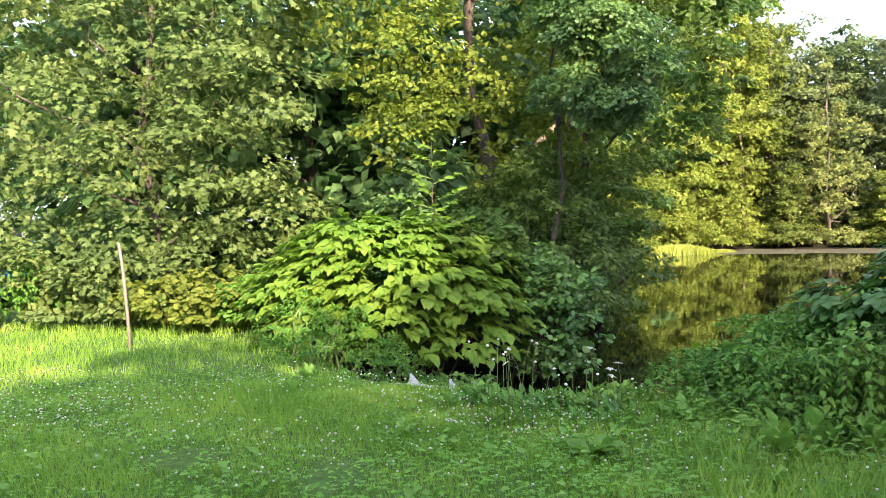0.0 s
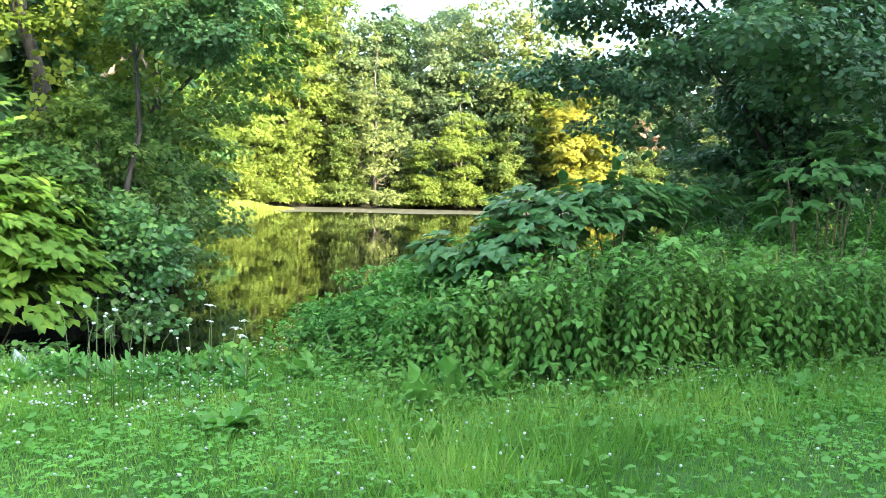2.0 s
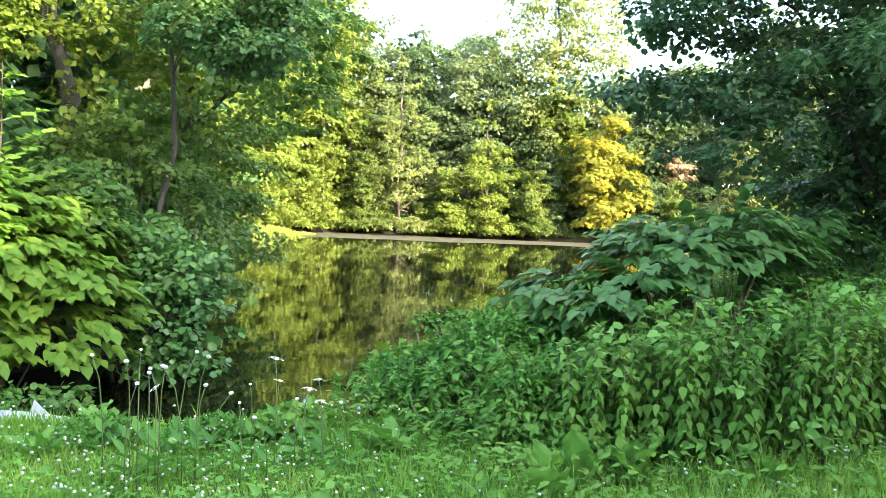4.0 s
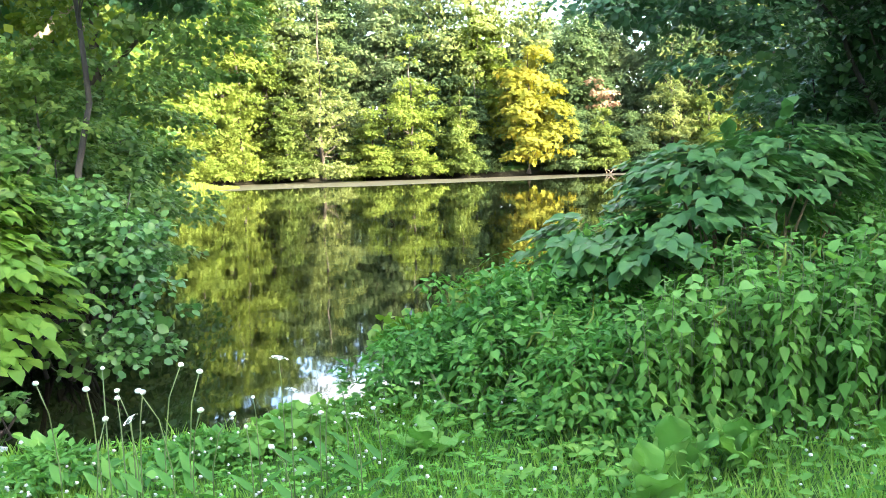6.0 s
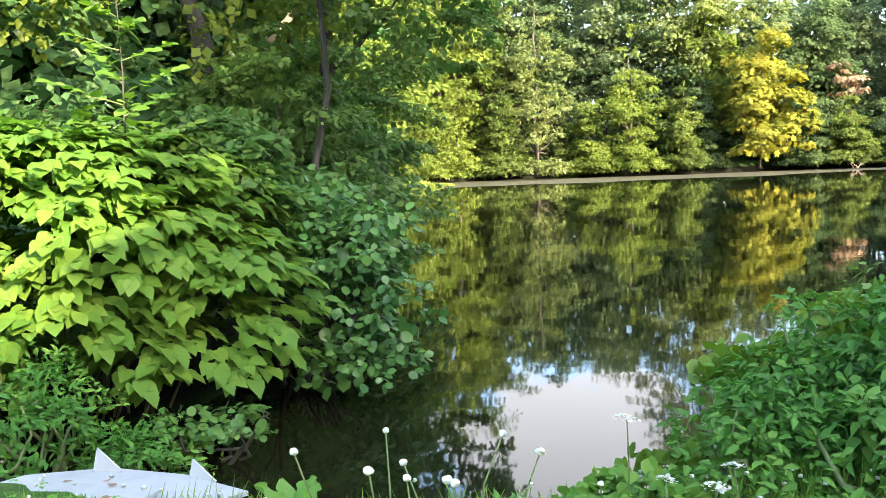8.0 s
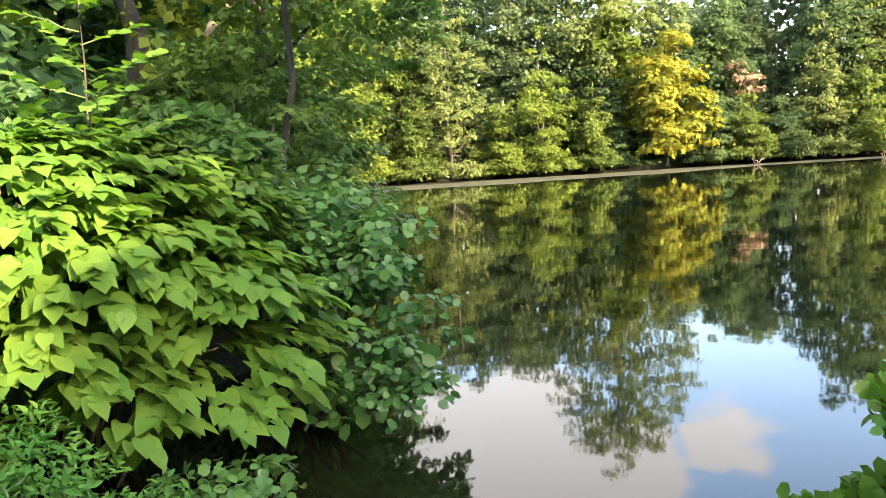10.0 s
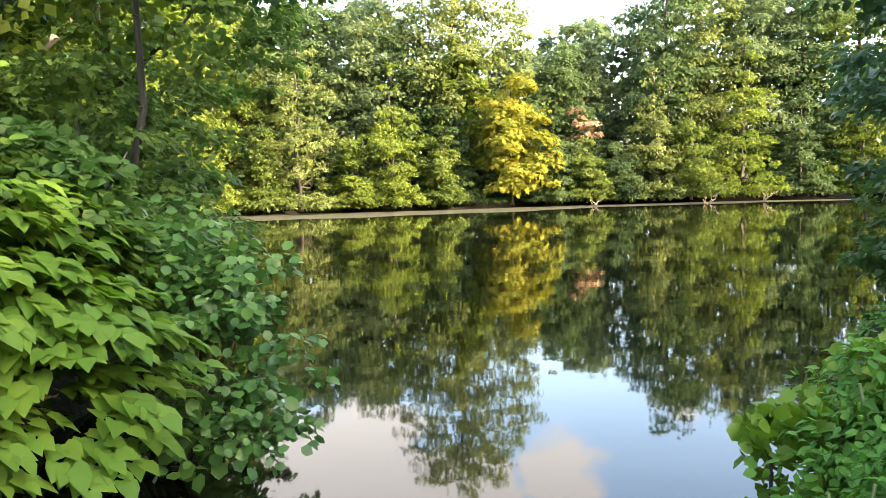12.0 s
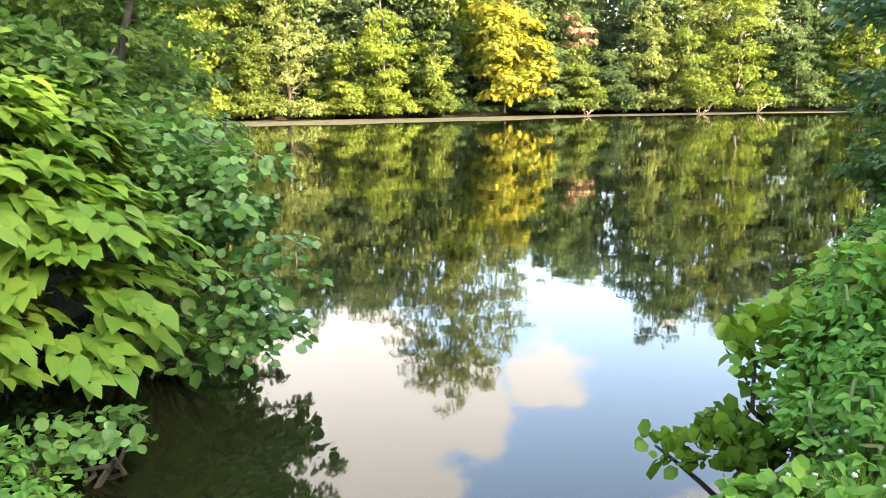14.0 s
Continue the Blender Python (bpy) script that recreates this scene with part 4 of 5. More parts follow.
def knotweed(base, blobs, count, leaf, label, single, canes=24, foot=-0.15, mat=KNOTWEED):
    """Arching canes under cascades of drooping heart-shaped leaves; those that stand forward are leaves of their own."""
    k = thing("knotweed", base, label, "knotweed")
    bl = np.asarray(blobs, float)
    for c in range(canes):
        b = bl[c % len(bl)]
        a = rng.random() * 2 * math.pi
        end = Vector((b[0] + b[3] * 0.8 * math.cos(a), b[1] + b[4] * 0.8 * math.sin(a), b[2] + b[5] * (0.2 + 0.6 * rng.random())))
        root = Vector((end.x * 0.35 + 0.1 * rng.normal(), end.y * 0.35, foot))
        top = root.lerp(end, 0.55) + Vector((0, 0, 0.35 + 0.3 * end.z))
        pts = [root * (1 - u) ** 2 + top * 2 * u * (1 - u) + end * u * u + Vector((0.012 * (-1) ** i, 0.012 * (-1) ** i, 0)) for i, u in enumerate(np.linspace(0, 1, 10))]
        part("cane", mesh_of("cane", *tube(pts, [0.013 - 0.001 * i for i in range(10)], 6), RED_STEM), k)
    area = bl[:, 3] * bl[:, 4] + bl[:, 4] * bl[:, 5] + bl[:, 3] * bl[:, 5]
    sprays = count // 9
    which = rng.choice(len(bl), sprays, p=area / area.sum())
    d = unit(sprays)
    d[:, 2] = np.where(d[:, 2] < -0.25, -d[:, 2], d[:, 2])
    rad = 0.72 + 0.36 * rng.random(sprays) ** 0.7
    c = bl[which, :3] + d * bl[which, 3:] * rad[:, None]
    flat = d * np.array([1, 1, 0.15])
    flat /= np.linalg.norm(flat, axis=1, keepdims=True)
    side = np.stack([-flat[:, 1], flat[:, 0], np.zeros(sprays)], -1)
    P, T, U = [], [], []
    for j in range(9):
        u, s = j // 2, (-1) ** j
        step = (flat * 0.9 + np.array([0, 0, -0.3])) * leaf * 0.55
        p = c + step * u + side * s * leaf * (0.12 if j < 8 else 0.0)
        P.append(p + rng.normal(size=p.shape) * leaf * 0.12)
        T.append(side * s * (0.55 if j < 8 else 0.0) + flat * 0.8 + np.array([0, 0, -0.36]) + rng.normal(size=p.shape) * 0.13)
        U.append(flat * 0.6 + np.array([0, 0, 1.0]) + rng.normal(size=p.shape) * 0.12)
    P, T, U = np.concatenate(P), np.concatenate(T), np.concatenate(U)
    S = leaf * (0.7 + 0.45 * rng.random(len(P)))
    front = np.argsort(P[:, 1] - 0.35 * P[:, 2] + 0.25 * rng.random(len(P)))
    for i in front[:single]:
        y = Vector(T[i]).normalized()
        x = y.cross(Vector(U[i])).normalized()
        z = x.cross(y)
        ob = part("leaf", HEARTS[mat.name][int(i) % 3], k)
        ob.matrix_local = Matrix.Translation(P[i]) @ Matrix((x, y, z)).transposed().to_4x4() @ Matrix.Diagonal((S[i], S[i], S[i], 1))
    rest = front[single:]
    part("foliage", mesh_of("foliage", *scatter(P[rest], T[rest], U[rest], S[rest], HEART), mat), k, kind="stuff")
    return k


knotweed((-0.7, 12.2, 0), [(0, 0, 0.85, 1.75, 1.2, 0.86), (1.2, -0.85, 0.3, 0.62, 0.6, 0.5), (-1.25, -0.4, 0.55, 0.8, 0.75, 0.65), (0.2, -0.9, 0.6, 1.25, 0.6, 0.6), (0.1, -0.1, 1.15, 0.7, 0.7, 0.45), (-0.6, -0.1, 1.3, 0.9, 0.8, 0.45), (0.85, -0.55, 0.62, 0.75, 0.65, 0.45), (0.95, -1.0, 0.0, 0.72, 0.5, 0.42), (0.0, -1.2, 0.15, 0.85, 0.5, 0.45), (-1.1, -1.0, 0.2, 0.7, 0.5, 0.4)],
         11500, 0.13, "large arching knotweed bush with heart-shaped bright leaves", 300, 30, -0.9)
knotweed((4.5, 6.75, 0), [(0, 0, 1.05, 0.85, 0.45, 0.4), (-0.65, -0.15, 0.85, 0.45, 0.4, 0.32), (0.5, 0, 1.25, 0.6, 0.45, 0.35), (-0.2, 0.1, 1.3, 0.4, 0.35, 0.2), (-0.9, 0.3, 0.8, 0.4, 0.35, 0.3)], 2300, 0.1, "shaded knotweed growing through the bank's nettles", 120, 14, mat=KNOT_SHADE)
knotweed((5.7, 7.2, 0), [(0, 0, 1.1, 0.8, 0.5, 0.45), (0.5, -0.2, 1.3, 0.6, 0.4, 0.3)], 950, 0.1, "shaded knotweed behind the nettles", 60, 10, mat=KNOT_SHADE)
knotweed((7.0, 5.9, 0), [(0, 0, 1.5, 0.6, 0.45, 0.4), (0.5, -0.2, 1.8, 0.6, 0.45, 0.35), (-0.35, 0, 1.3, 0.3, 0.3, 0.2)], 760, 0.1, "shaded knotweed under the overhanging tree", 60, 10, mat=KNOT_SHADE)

# young alder rising out of the knotweed
sapling = thing("alder_sapling", (-0.15, 11.85, 0), "slender alder sapling with bright leaves on spaced twigs", "sapling")
part("trunk", mesh_of("trunk", *tube(wavy((0, 0, -0.3), (0.02, 0, 2.85), 9, 0.02), [0.016 - 0.0014 * k for k in range(10)], 6), BARK), sapling)
lp, lt, lu, ls = [], [], [], []
for i in range(15):
    z, a = 1.55 + 0.086 * i, 2.4 * i
    reach = 0.5 * (1 - (i / 15) ** 1.5) * (0.75 + 0.4 * rng.random()) + 0.08
    tip = Vector((math.cos(a) * reach, math.sin(a) * reach * 0.8, z + 0.35 * reach))
    part("twig", mesh_of("twig", *tube(wavy((0.01, 0, z), tip, 4, 0.012), [0.006, 0.005, 0.004, 0.003, 0.002], 5), STEM), sapling)
    for k in range(9):
        p = Vector((0.01, 0, z)).lerp(tip, 0.25 + 0.75 * k / 8)
        b = a + (0.9 if k % 2 else -0.9) * (k < 8) + 0.2 * rng.normal()
        lp.append(p)
        lt.append((math.cos(b), math.sin(b), 0.15 + 0.2 * rng.normal()))
        lu.append((0.25 * rng.normal(), -0.4 + 0.25 * rng.normal(), 1))
        ls.append(0.085 + 0.045 * rng.random())
part("crown", mesh_of("crown", *scatter(np.array(lp), np.array(lt), np.array(lu), np.array(ls), ROUND), KNOTWEED, False), sapling, kind="stuff")

# ---- grass, clover ----
def land(n, x0, x1, y0, y1, rim=1.0):
    x, y = rng.uniform(x0, x1, n), rng.uniform(y0, y1, n)
    keep = pond_depth(x, y) < -rim
    return x[keep], y[keep]


def grass(n, x0, x1, y0, y1, tall, wide, label, shape=SPEAR):
    x, y = land(n, x0, x1, y0, y1)
    n = len(x)
    patch = 0.7 + 0.3 * np.sin(x * 1.1 + 1.3 * np.sin(y * 0.8)) * np.cos(y * 1.4 + x * 0.3) + 0.3 * np.maximum(0, np.sin(x * 5.3 + 2 * np.sin(y * 2.1)) * np.sin(y * 6.1 + x))
    p = np.stack([x, y, ground_height(x, y) - 0.01], -1)
    a = rng.uniform(0, 2 * math.pi, n)
    tips = np.stack([np.cos(a) * 0.45, np.sin(a) * 0.45, np.ones(n)], -1)
    ups = np.stack([np.cos(a) * 1.0, np.sin(a) * 1.0, np.full(n, 0.2)], -1) + rng.normal(size=(n, 3)) * 0.4
    worn = np.minimum(np.hypot((x + 0.76) / 0.28, (y - 5.45) / 0.4), np.hypot((x + 1.92) / 0.3, (y - 5.9) / 0.3))
    patch = patch * np.clip(worn - 0.4, 0.12, 1) * np.where(np.hypot((x + 0.3) / 0.75, (y - 8.75) / 0.6) < 1, 0.2, 1)
    s = tall * (0.45 + 0.8 * rng.random(n)) * patch
    v, f = scatter(p, tips, ups, s, shape, wide * (0.7 + 0.6 * rng.random(n)), 0.12)
    ob = part("grass", mesh_of("grass", v, f, GRASS))
    return tagged(ob, label, "grass", kind="stuff")


grass(150000, -4.5, 7.5, 2.8, 8.6, 0.12, 0.009, "short green meadow grass with clover")
grass(18000, -9.5, 0.5, 8.5, 14.5, 0.22, 0.012, "longer meadow grass near the wood's edge")
grass(42000, 0.4, 9.0, 0.9, 2.9, 0.13, 0.009, "short green meadow grass beside the path")
grass(14000, 7.0, 12, 2.0, 7.0, 0.16, 0.012, "meadow grass beside the hedge")
grass(7000, -2.2, 2.6, 7.3, 8.6, 0.18, 0.008, "longer grass along the bank's edge", BLADE)

# ---- water's edge: film, reeds, dead branches ----
film_near = [(18.0, 48.0), (22, 45.8), (28, 44.2), (33.4, 42.4), (39, 42.4), (45, 40.5), (51, 37.6), (57, 33.5)]
film_far = [(17, 58.5), (25, 60), (30.5, 55), (35.5, 51), (43.5, 49), (50, 44.5), (57, 39.5), (62, 32.5)]
fv, ff = [], []
for i in range(7):
    for k in range(8):
        u = k / 8
        wob = 0.5 * math.sin(3.1 * (i + u)) + 0.3 * math.sin(7.3 * (i + u))
        b = Vector(film_far[i]).lerp(Vector(film_far[i + 1]), u)
        a = Vector(film_near[i]).lerp(Vector(film_near[i + 1]), u).lerp(b, 0.25)
        fv += [(a.x, a.y + wob, WATER_Z + 0.004), (b.x, b.y, WATER_Z + 0.004)]
for i in range(len(fv) // 2 - 1):
    ff.append((2 * i, 2 * i + 2, 2 * i + 3, 2 * i + 1))
tagged(part("water_film", mesh_of("water_film", fv, ff, FILM, False)), "brownish dusty film lying on the water along the shore", "water", kind="structure")

n = 6500
rx, ry = rng.uniform(12.0, 19.5, n), rng.uniform(0, 1, n)
ry = 50.2 + (rx - 12.5) * 0.72 + (ry - 0.5) * 2.4
rp = np.stack([rx, ry, np.full(n, WATER_Z - 0.1)], -1)
ra = rng.uniform(0, 2 * math.pi, n)
rt = np.stack([0.16 * np.cos(ra), 0.16 * np.sin(ra), np.ones(n)], -1)
rv, rf = scatter(rp, rt, np.stack([np.cos(ra), np.sin(ra), np.zeros(n)], -1), 0.85 * (0.5 + 0.6 * rng.random(n)) * np.clip((19.8 - rx) / 4.0, 0.35, 1), BLADE, np.full(n, 0.045), 0.1)
tagged(part("reeds", mesh_of("reeds", rv, rf, REED)), "sunlit yellow-green reeds standing in the shallows", "reeds", kind="stuff")


def dead_branch(x, y, z, n, length):
    ob = thing("dead_branch", (x, y, z), "bare grey dead branches lying at the water's edge", "branch")
    for i in range(n):
        a = rng.uniform(0, math.pi)
        end = Vector((math.cos(a), -0.3, 0.35 + 0.4 * rng.random())) * length * (0.5 + 0.5 * rng.random())
        part("twig", mesh_of("twig", *tube(wavy((0.2 * rng.normal(), 0, -0.1), end, 5, 0.08), [0.035 - 0.006 * k for k in range(6)], 5), DEAD_WOOD), ob)
    return ob


dead_branch(53.6, 37.6, -0.5, 7, 1.6)
dead_branch(50.6, 40.2, -0.5, 5, 1.4)
dead_branch(44.6, 45.6, -0.5, 5, 1.3)

# broken pale limb on the bank's alder
host = [o for o in scene.collection.objects if o.name == "alder_tree.001"][0]
part("broken_limb", mesh_of("broken_limb", *tube(wavy((-1.75, -2.3, 3.55), (-0.95, -2.5, 4.35), 5, 0.04), [0.08, 0.075, 0.07, 0.07, 0.055, 0.03], 8), DEAD_WOOD), host, "pale broken limb stripped of bark")
part("snapped_twig", mesh_of("snapped_twig", *tube(wavy((-1.0, -2.5, 4.3), (-0.9, -2.6, 3.8), 4, 0.03), [0.05, 0.045, 0.04, 0.03, 0.015], 6), DEAD_WOOD), host, "pale snapped twig")


# ---- meadow things ----
stake = thing("wooden_stake", (-4.43, 11.46, 0), "weathered grey wooden stake standing at the meadow's edge", "stake")
part("post", mesh_of("post", *tube([(0, 0, -0.2), (-0.03, 0, 0.5), (-0.07, 0, 1.1), (-0.12, 0, 1.5), (-0.12, 0, 1.52)], [0.026, 0.025, 0.023, 0.021, 0.015], 8), POST), stake)


def ruffled_leaf(length, width, k):
    """A big dock leaf: folded along its rib, with wavy margins and an arching tip."""
    rows, cols = 13, 7
    v, f = [], []
    for i in range(rows):
        u = i / (rows - 1)
        w = width * (math.sin(math.pi * min(0.98, u * 0.9 + 0.08)) ** 0.7)
        for j in range(cols):
            s = (j - 3) / 3
            wave = 0.07 * length * math.sin(14 * u + 2.2 * k + 2 * j) * abs(s)
            v.append((s * w * (1 + 0.12 * math.sin(17 * u + k)), length * u * (1 - 0.1 * u), 0.2 * width * abs(s) + wave - 0.3 * length * u * u * 0.6))
    for i in range(rows - 1):
        for j in range(cols - 1):
            a = i * cols + j
            f.append((a, a + 1, a + cols + 1, a + cols))
    return mesh_of("leaf", v, f, DOCK)


DOCKS = [ruffled_leaf(1.0, 0.2 + 0.04 * k, k) for k in range(3)]


def dock(x, y, leaves, size, rise, label):
    d = thing("dock_plant", (x, y, float(ground_height(np.array([x]), np.array([y]))[0])), label, "plant")
    for i in range(leaves):
        a = 360 * i / leaves + 40 * rng.random()
        tilt = rise + 18 * rng.normal()
        s = size * (0.7 + 0.5 * rng.random())
        ob = part("leaf", DOCKS[i % 3], d)
        ob.matrix_local = pose(0.02 * rng.normal(), 0.02 * rng.normal(), 0.02, 0, 0, a) @ pose(0, 0, 0, max(10, min(85, tilt))) @ Matrix.Diagonal((s, s, s, 1))
    return d


dock(2.62, 5.66, 5, 0.36, 80, "large burdock with broad ruffled upright leaves")
dock(2.28, 5.52, 6, 0.34, 74, "large burdock with broad ruffled upright leaves")
dock(2.95, 5.6, 6, 0.32, 70, "broad-leaved dock in the grass")
dock(2.6, 8.0, 9, 0.34, 76, "broad-leaved dock at the water's edge")
dock(1.0, 5.65, 8, 0.26, 30, "low broad-leaved dock rosette in the grass")
for x, y, s in [(3.6, 5.2, 0.2), (4.4, 5.8, 0.22), (5.4, 5.6, 0.22), (6.6, 5.4, 0.2), (3.3, 4.4, 0.2), (2.0, 4.9, 0.18), (0.0, 7.4, 0.22), (0.35, 7.9, 0.22), (-1.5, 8.9, 0.2), (5.0, 4.6, 0.24), (7.4, 5.6, 0.2), (-0.4, 6.3, 0.16), (1.9, 6.6, 0.25)]:
    dock(x, y, 7, s, 45, "broad-leaved dock in the grass")

# ---- wild flowers ----
def ball_head(r, name, mat):
    bm = bmesh.new()
    bmesh.ops.create_icosphere(bm, subdivisions=2, radius=r)
    for v in bm.verts:
        v.co *= 1 + 0.12 * rng.normal()
        v.co.z *= 0.8
    me = bpy.data.meshes.new(name)
    bm.to_mesh(me)
    bm.free()
    me.materials.append(mat)
    return me


def umbel_head(r):
    """A flat umbel: many little florets on a shallow dome."""
    n = 70
    a, q = rng.uniform(0, 2 * math.pi, n), np.sqrt(rng.random(n))
    p = np.stack([r * q * np.cos(a), r * q * np.sin(a), 0.35 * r * (1 - q * q)], -1)
    t2 = np.stack([np.cos(a * 3), np.sin(a * 3), 0.2 + 0 * a], -1)
    v, f = scatter(p, t2, np.tile([0.0, 0, 1], (n, 1)) + rng.normal(size=(n, 3)) * 0.3, np.full(n, r * 0.32), OVAL)
    return mesh_of("head", v, f, WHITE_PETAL, False)


def flower(kind, x, y, h, lean, head):
    z = float(ground_height(np.array([x]), np.array([y]))[0])
    nm, lb = ("wild_carrot", "white wild carrot umbel on a thin stem") if kind else ("scabious", "pale round flower head on a thin curved stem")
    fl = thing(nm, (x, y, z), lb, "flower", "wild flowers on the bank")
    a = rng.uniform(0, 2 * math.pi)
    end = Vector((math.cos(a) * lean, math.sin(a) * lean, h))
    path = [Vector((0, 0, -0.03)), Vector((0, 0, h * 0.45)) + end * 0.06, Vector((0, 0, h * 0.82)) + Vector((end.x, end.y, 0)) * 0.4, end]
    part("stem", mesh_of("stem", *tube(path, [0.0035, 0.003, 0.0026, 0.002], 5), STEM), fl)
    for q in range(3):
        b = path[1].lerp(path[0], 0.2 + 0.25 * q)
        m = part("leaflet", LEAFLET, fl)
        m.matrix_local = Matrix.Translation(b) @ pose(0, 0, 0, 35, 0, 120 * q + 40 * rng.random()) @ Matrix.Diagonal((0.1, 0.14, 0.1, 1))
    hd = part("head", head, fl, "white flower head")
    hd.matrix_local = Matrix.Translation(end) @ pose(0, 0, 0, 12 * rng.normal(), 12 * rng.normal(), 0)
    return fl


LEAFLET = mesh_of("leaflet", *LANCE, HERB)
BALLS = [ball_head(0.011, "head", WHITE_PETAL), ball_head(0.009, "head", WHITE_PETAL), ball_head(0.013, "head", WHITE_PETAL)]
UMBELS = [umbel_head(0.038), umbel_head(0.033), umbel_head(0.028)]
for x, y, h in [(1.24, 6.85, 0.6), (1.29, 6.21, 0.46), (1.42, 6.56, 0.5), (1.12, 6.5, 0.52), (1.3, 6.55, 0.45), (0.5, 6.6, 0.55)]:
    flower(1, x, y, h, 0.03, UMBELS[rng.integers(3)])
for x, y, h in [(0.42, 6.67, 0.72), (0.62, 6.63, 0.72), (0.69, 6.53, 0.72), (0.37, 6.59, 0.7), (0.5, 6.52, 0.68), (0.47, 6.63, 0.6), (0.61, 6.46, 0.68), (0.68, 6.47, 0.58), (0.26, 6.76, 0.7), (0.33, 6.5, 0.6), (0.55, 6.75, 0.6), (0.8, 6.6, 0.5), (1.05, 6.7, 0.5), (1.2, 6.4, 0.45), (1.35, 6.35, 0.42), (0.9, 6.4, 0.45), (1.5, 6.4, 0.4), (1.0, 6.25, 0.4)]:
    flower(0, x, y, h, 0.02 + 0.1 * rng.random(), BALLS[rng.integers(3)])

# small herbs along the bank's edge
for x, y, r, h, mat, shp in [(0.3, 7.5, 0.26, 0.13, HERB, LANCE), (0.95, 7.3, 0.24, 0.13, HERB, LANCE), (1.5, 7.25, 0.24, 0.14, NETTLE, OVAL), (-0.9, 9.75, 0.5, 0.6, HERB, LANCE), (-0.4, 9.85, 0.42, 0.6, HERB, LANCE), (-0.75, 10.25, 0.5, 0.85, NETTLE, LANCE), (-1.35, 10.4, 0.5, 0.8, HERB, LANCE), (-0.25, 10.2, 0.4, 0.8, HERB, LANCE), (-2.0, 10.5, 0.5, 0.8, HERB, LANCE), (0.05, 10.35, 0.35, 0.7, NETTLE, LANCE), (-1.0, 10.7, 0.5, 0.9, HERB, LANCE),
                             (-1.7, 9.9, 0.55, 0.45, HERB, LANCE), (2.1, 7.3, 0.3, 0.4, HERB, LANCE), (2.5, 6.9, 0.4, 0.45, HERB, LANCE), (3.1, 6.6, 0.45, 0.45, HERB, LANCE)]:
    bush("herb_clump", (x, y, float(ground_height(np.array([x]), np.array([y]))[0])), [(0, 0, h * 0.4, r, r * 0.7, h * 0.5), (0.3 * r, 0, h * 0.6, r * 0.5, r * 0.5, h * 0.5)], 620, 0.055, mat, shp, "leafy green herbs at the bank's edge", "herbs", 0.09, 14, 0.1, 4)
# young alders at the water: one under the knotweed, one against the hedge
bush("alder_shrub", (0.4, 10.5, -0.6), [(0, 0, 0.16, 0.26, 0.22, 0.12), (0.14, 0, 0.22, 0.14, 0.16, 0.08), (-0.25, 0, 0.18, 0.26, 0.22, 0.12)], 260, 0.066, ALDER_BUSH, ROUND, "low young alder growing from the bank over the water", "bush", 0.11, 14, 0.1, 5, BARK)
bush("alder_shrub", (2.95, 7.85, -0.5), [(0.1, -0.1, 0.25, 0.35, 0.3, 0.28), (0, 0, 0.6, 0.32, 0.3, 0.3), (0.3, -0.15, 0.85, 0.3, 0.28, 0.26), (-0.32, 0.05, 0.62, 0.2, 0.2, 0.22), (-0.45, 0.2, 0.8, 0.1, 0.1, 0.1), (-0.4, 0.22, 0.24, 0.28, 0.12, 0.07), (-0.68, 0.32, 0.24, 0.2, 0.08, 0.05), (0.5, -0.2, 0.6, 0.36, 0.3, 0.36), (-0.35, 0.1, 0.22, 0.25, 0.2, 0.14)], 1900, 0.072, SHRUB, OVAL,
     "young alder with fresh green leaves beside the water", "bush", 0.11, 14, -0.7, 12, BARK)


# ---- grey panel lying on the bank ----
PANEL = rough_material("grey_panel", [(0.25, (0.19, 0.21, 0.215)), (0.5, (0.27, 0.29, 0.29)), (0.8, (0.34, 0.36, 0.35))], 5, 0.55, 0.15, distance=0.004)
panel = thing("grey_panel", (-0.3, 8.88, -0.12), "pale grey rigid panel with bent-up corners lying on the bank", "panel")


panel.matrix_world = pose(-0.3, 8.88, -0.12, -7, 2, 0)


def plate(outline, z, thick):
    n = len(outline)
    v = [(x, y, z) for x, y in outline] + [(x, y, z + thick) for x, y in outline]
    f = [tuple(range(n))[::-1], tuple(range(n, 2 * n))] + [(i, (i + 1) % n, n + (i + 1) % n, n + i) for i in range(n)]
    return v, f


part("sheet", mesh_of("sheet", *plate([(-0.75, -0.6), (0.1, -0.75), (0.55, -0.5), (0.3, -0.02), (-0.05, 0.34), (-0.45, 0.42), (-0.8, 0.1)], 0.0, 0.02), PANEL, False), panel)
part("upper_sheet", mesh_of("upper_sheet", *plate([(-0.7, -0.62), (-0.05, -0.7), (0.2, -0.3), (-0.3, 0.12), (-0.7, 0.05)], 0.024, 0.014), PANEL, False), panel)
for x, y, a, h, w in [(-0.1, 0.28, -35, 0.13, 0.16), (0.34, -0.12, -42, 0.1, 0.13)]:
    fl = part("flap", mesh_of("flap", [(-w * 0.2, -0.006, 0), (w, -0.006, 0), (0, -0.006, h), (-w * 0.2, 0.006, 0), (w, 0.006, 0), (0, 0.006, h)], [(0, 1, 2), (5, 4, 3), (0, 3, 4, 1), (1, 4, 5, 2), (2, 5, 3, 0)], PANEL, False), panel)
    fl.matrix_local = pose(x, y, 0.01, 0, 0, a)
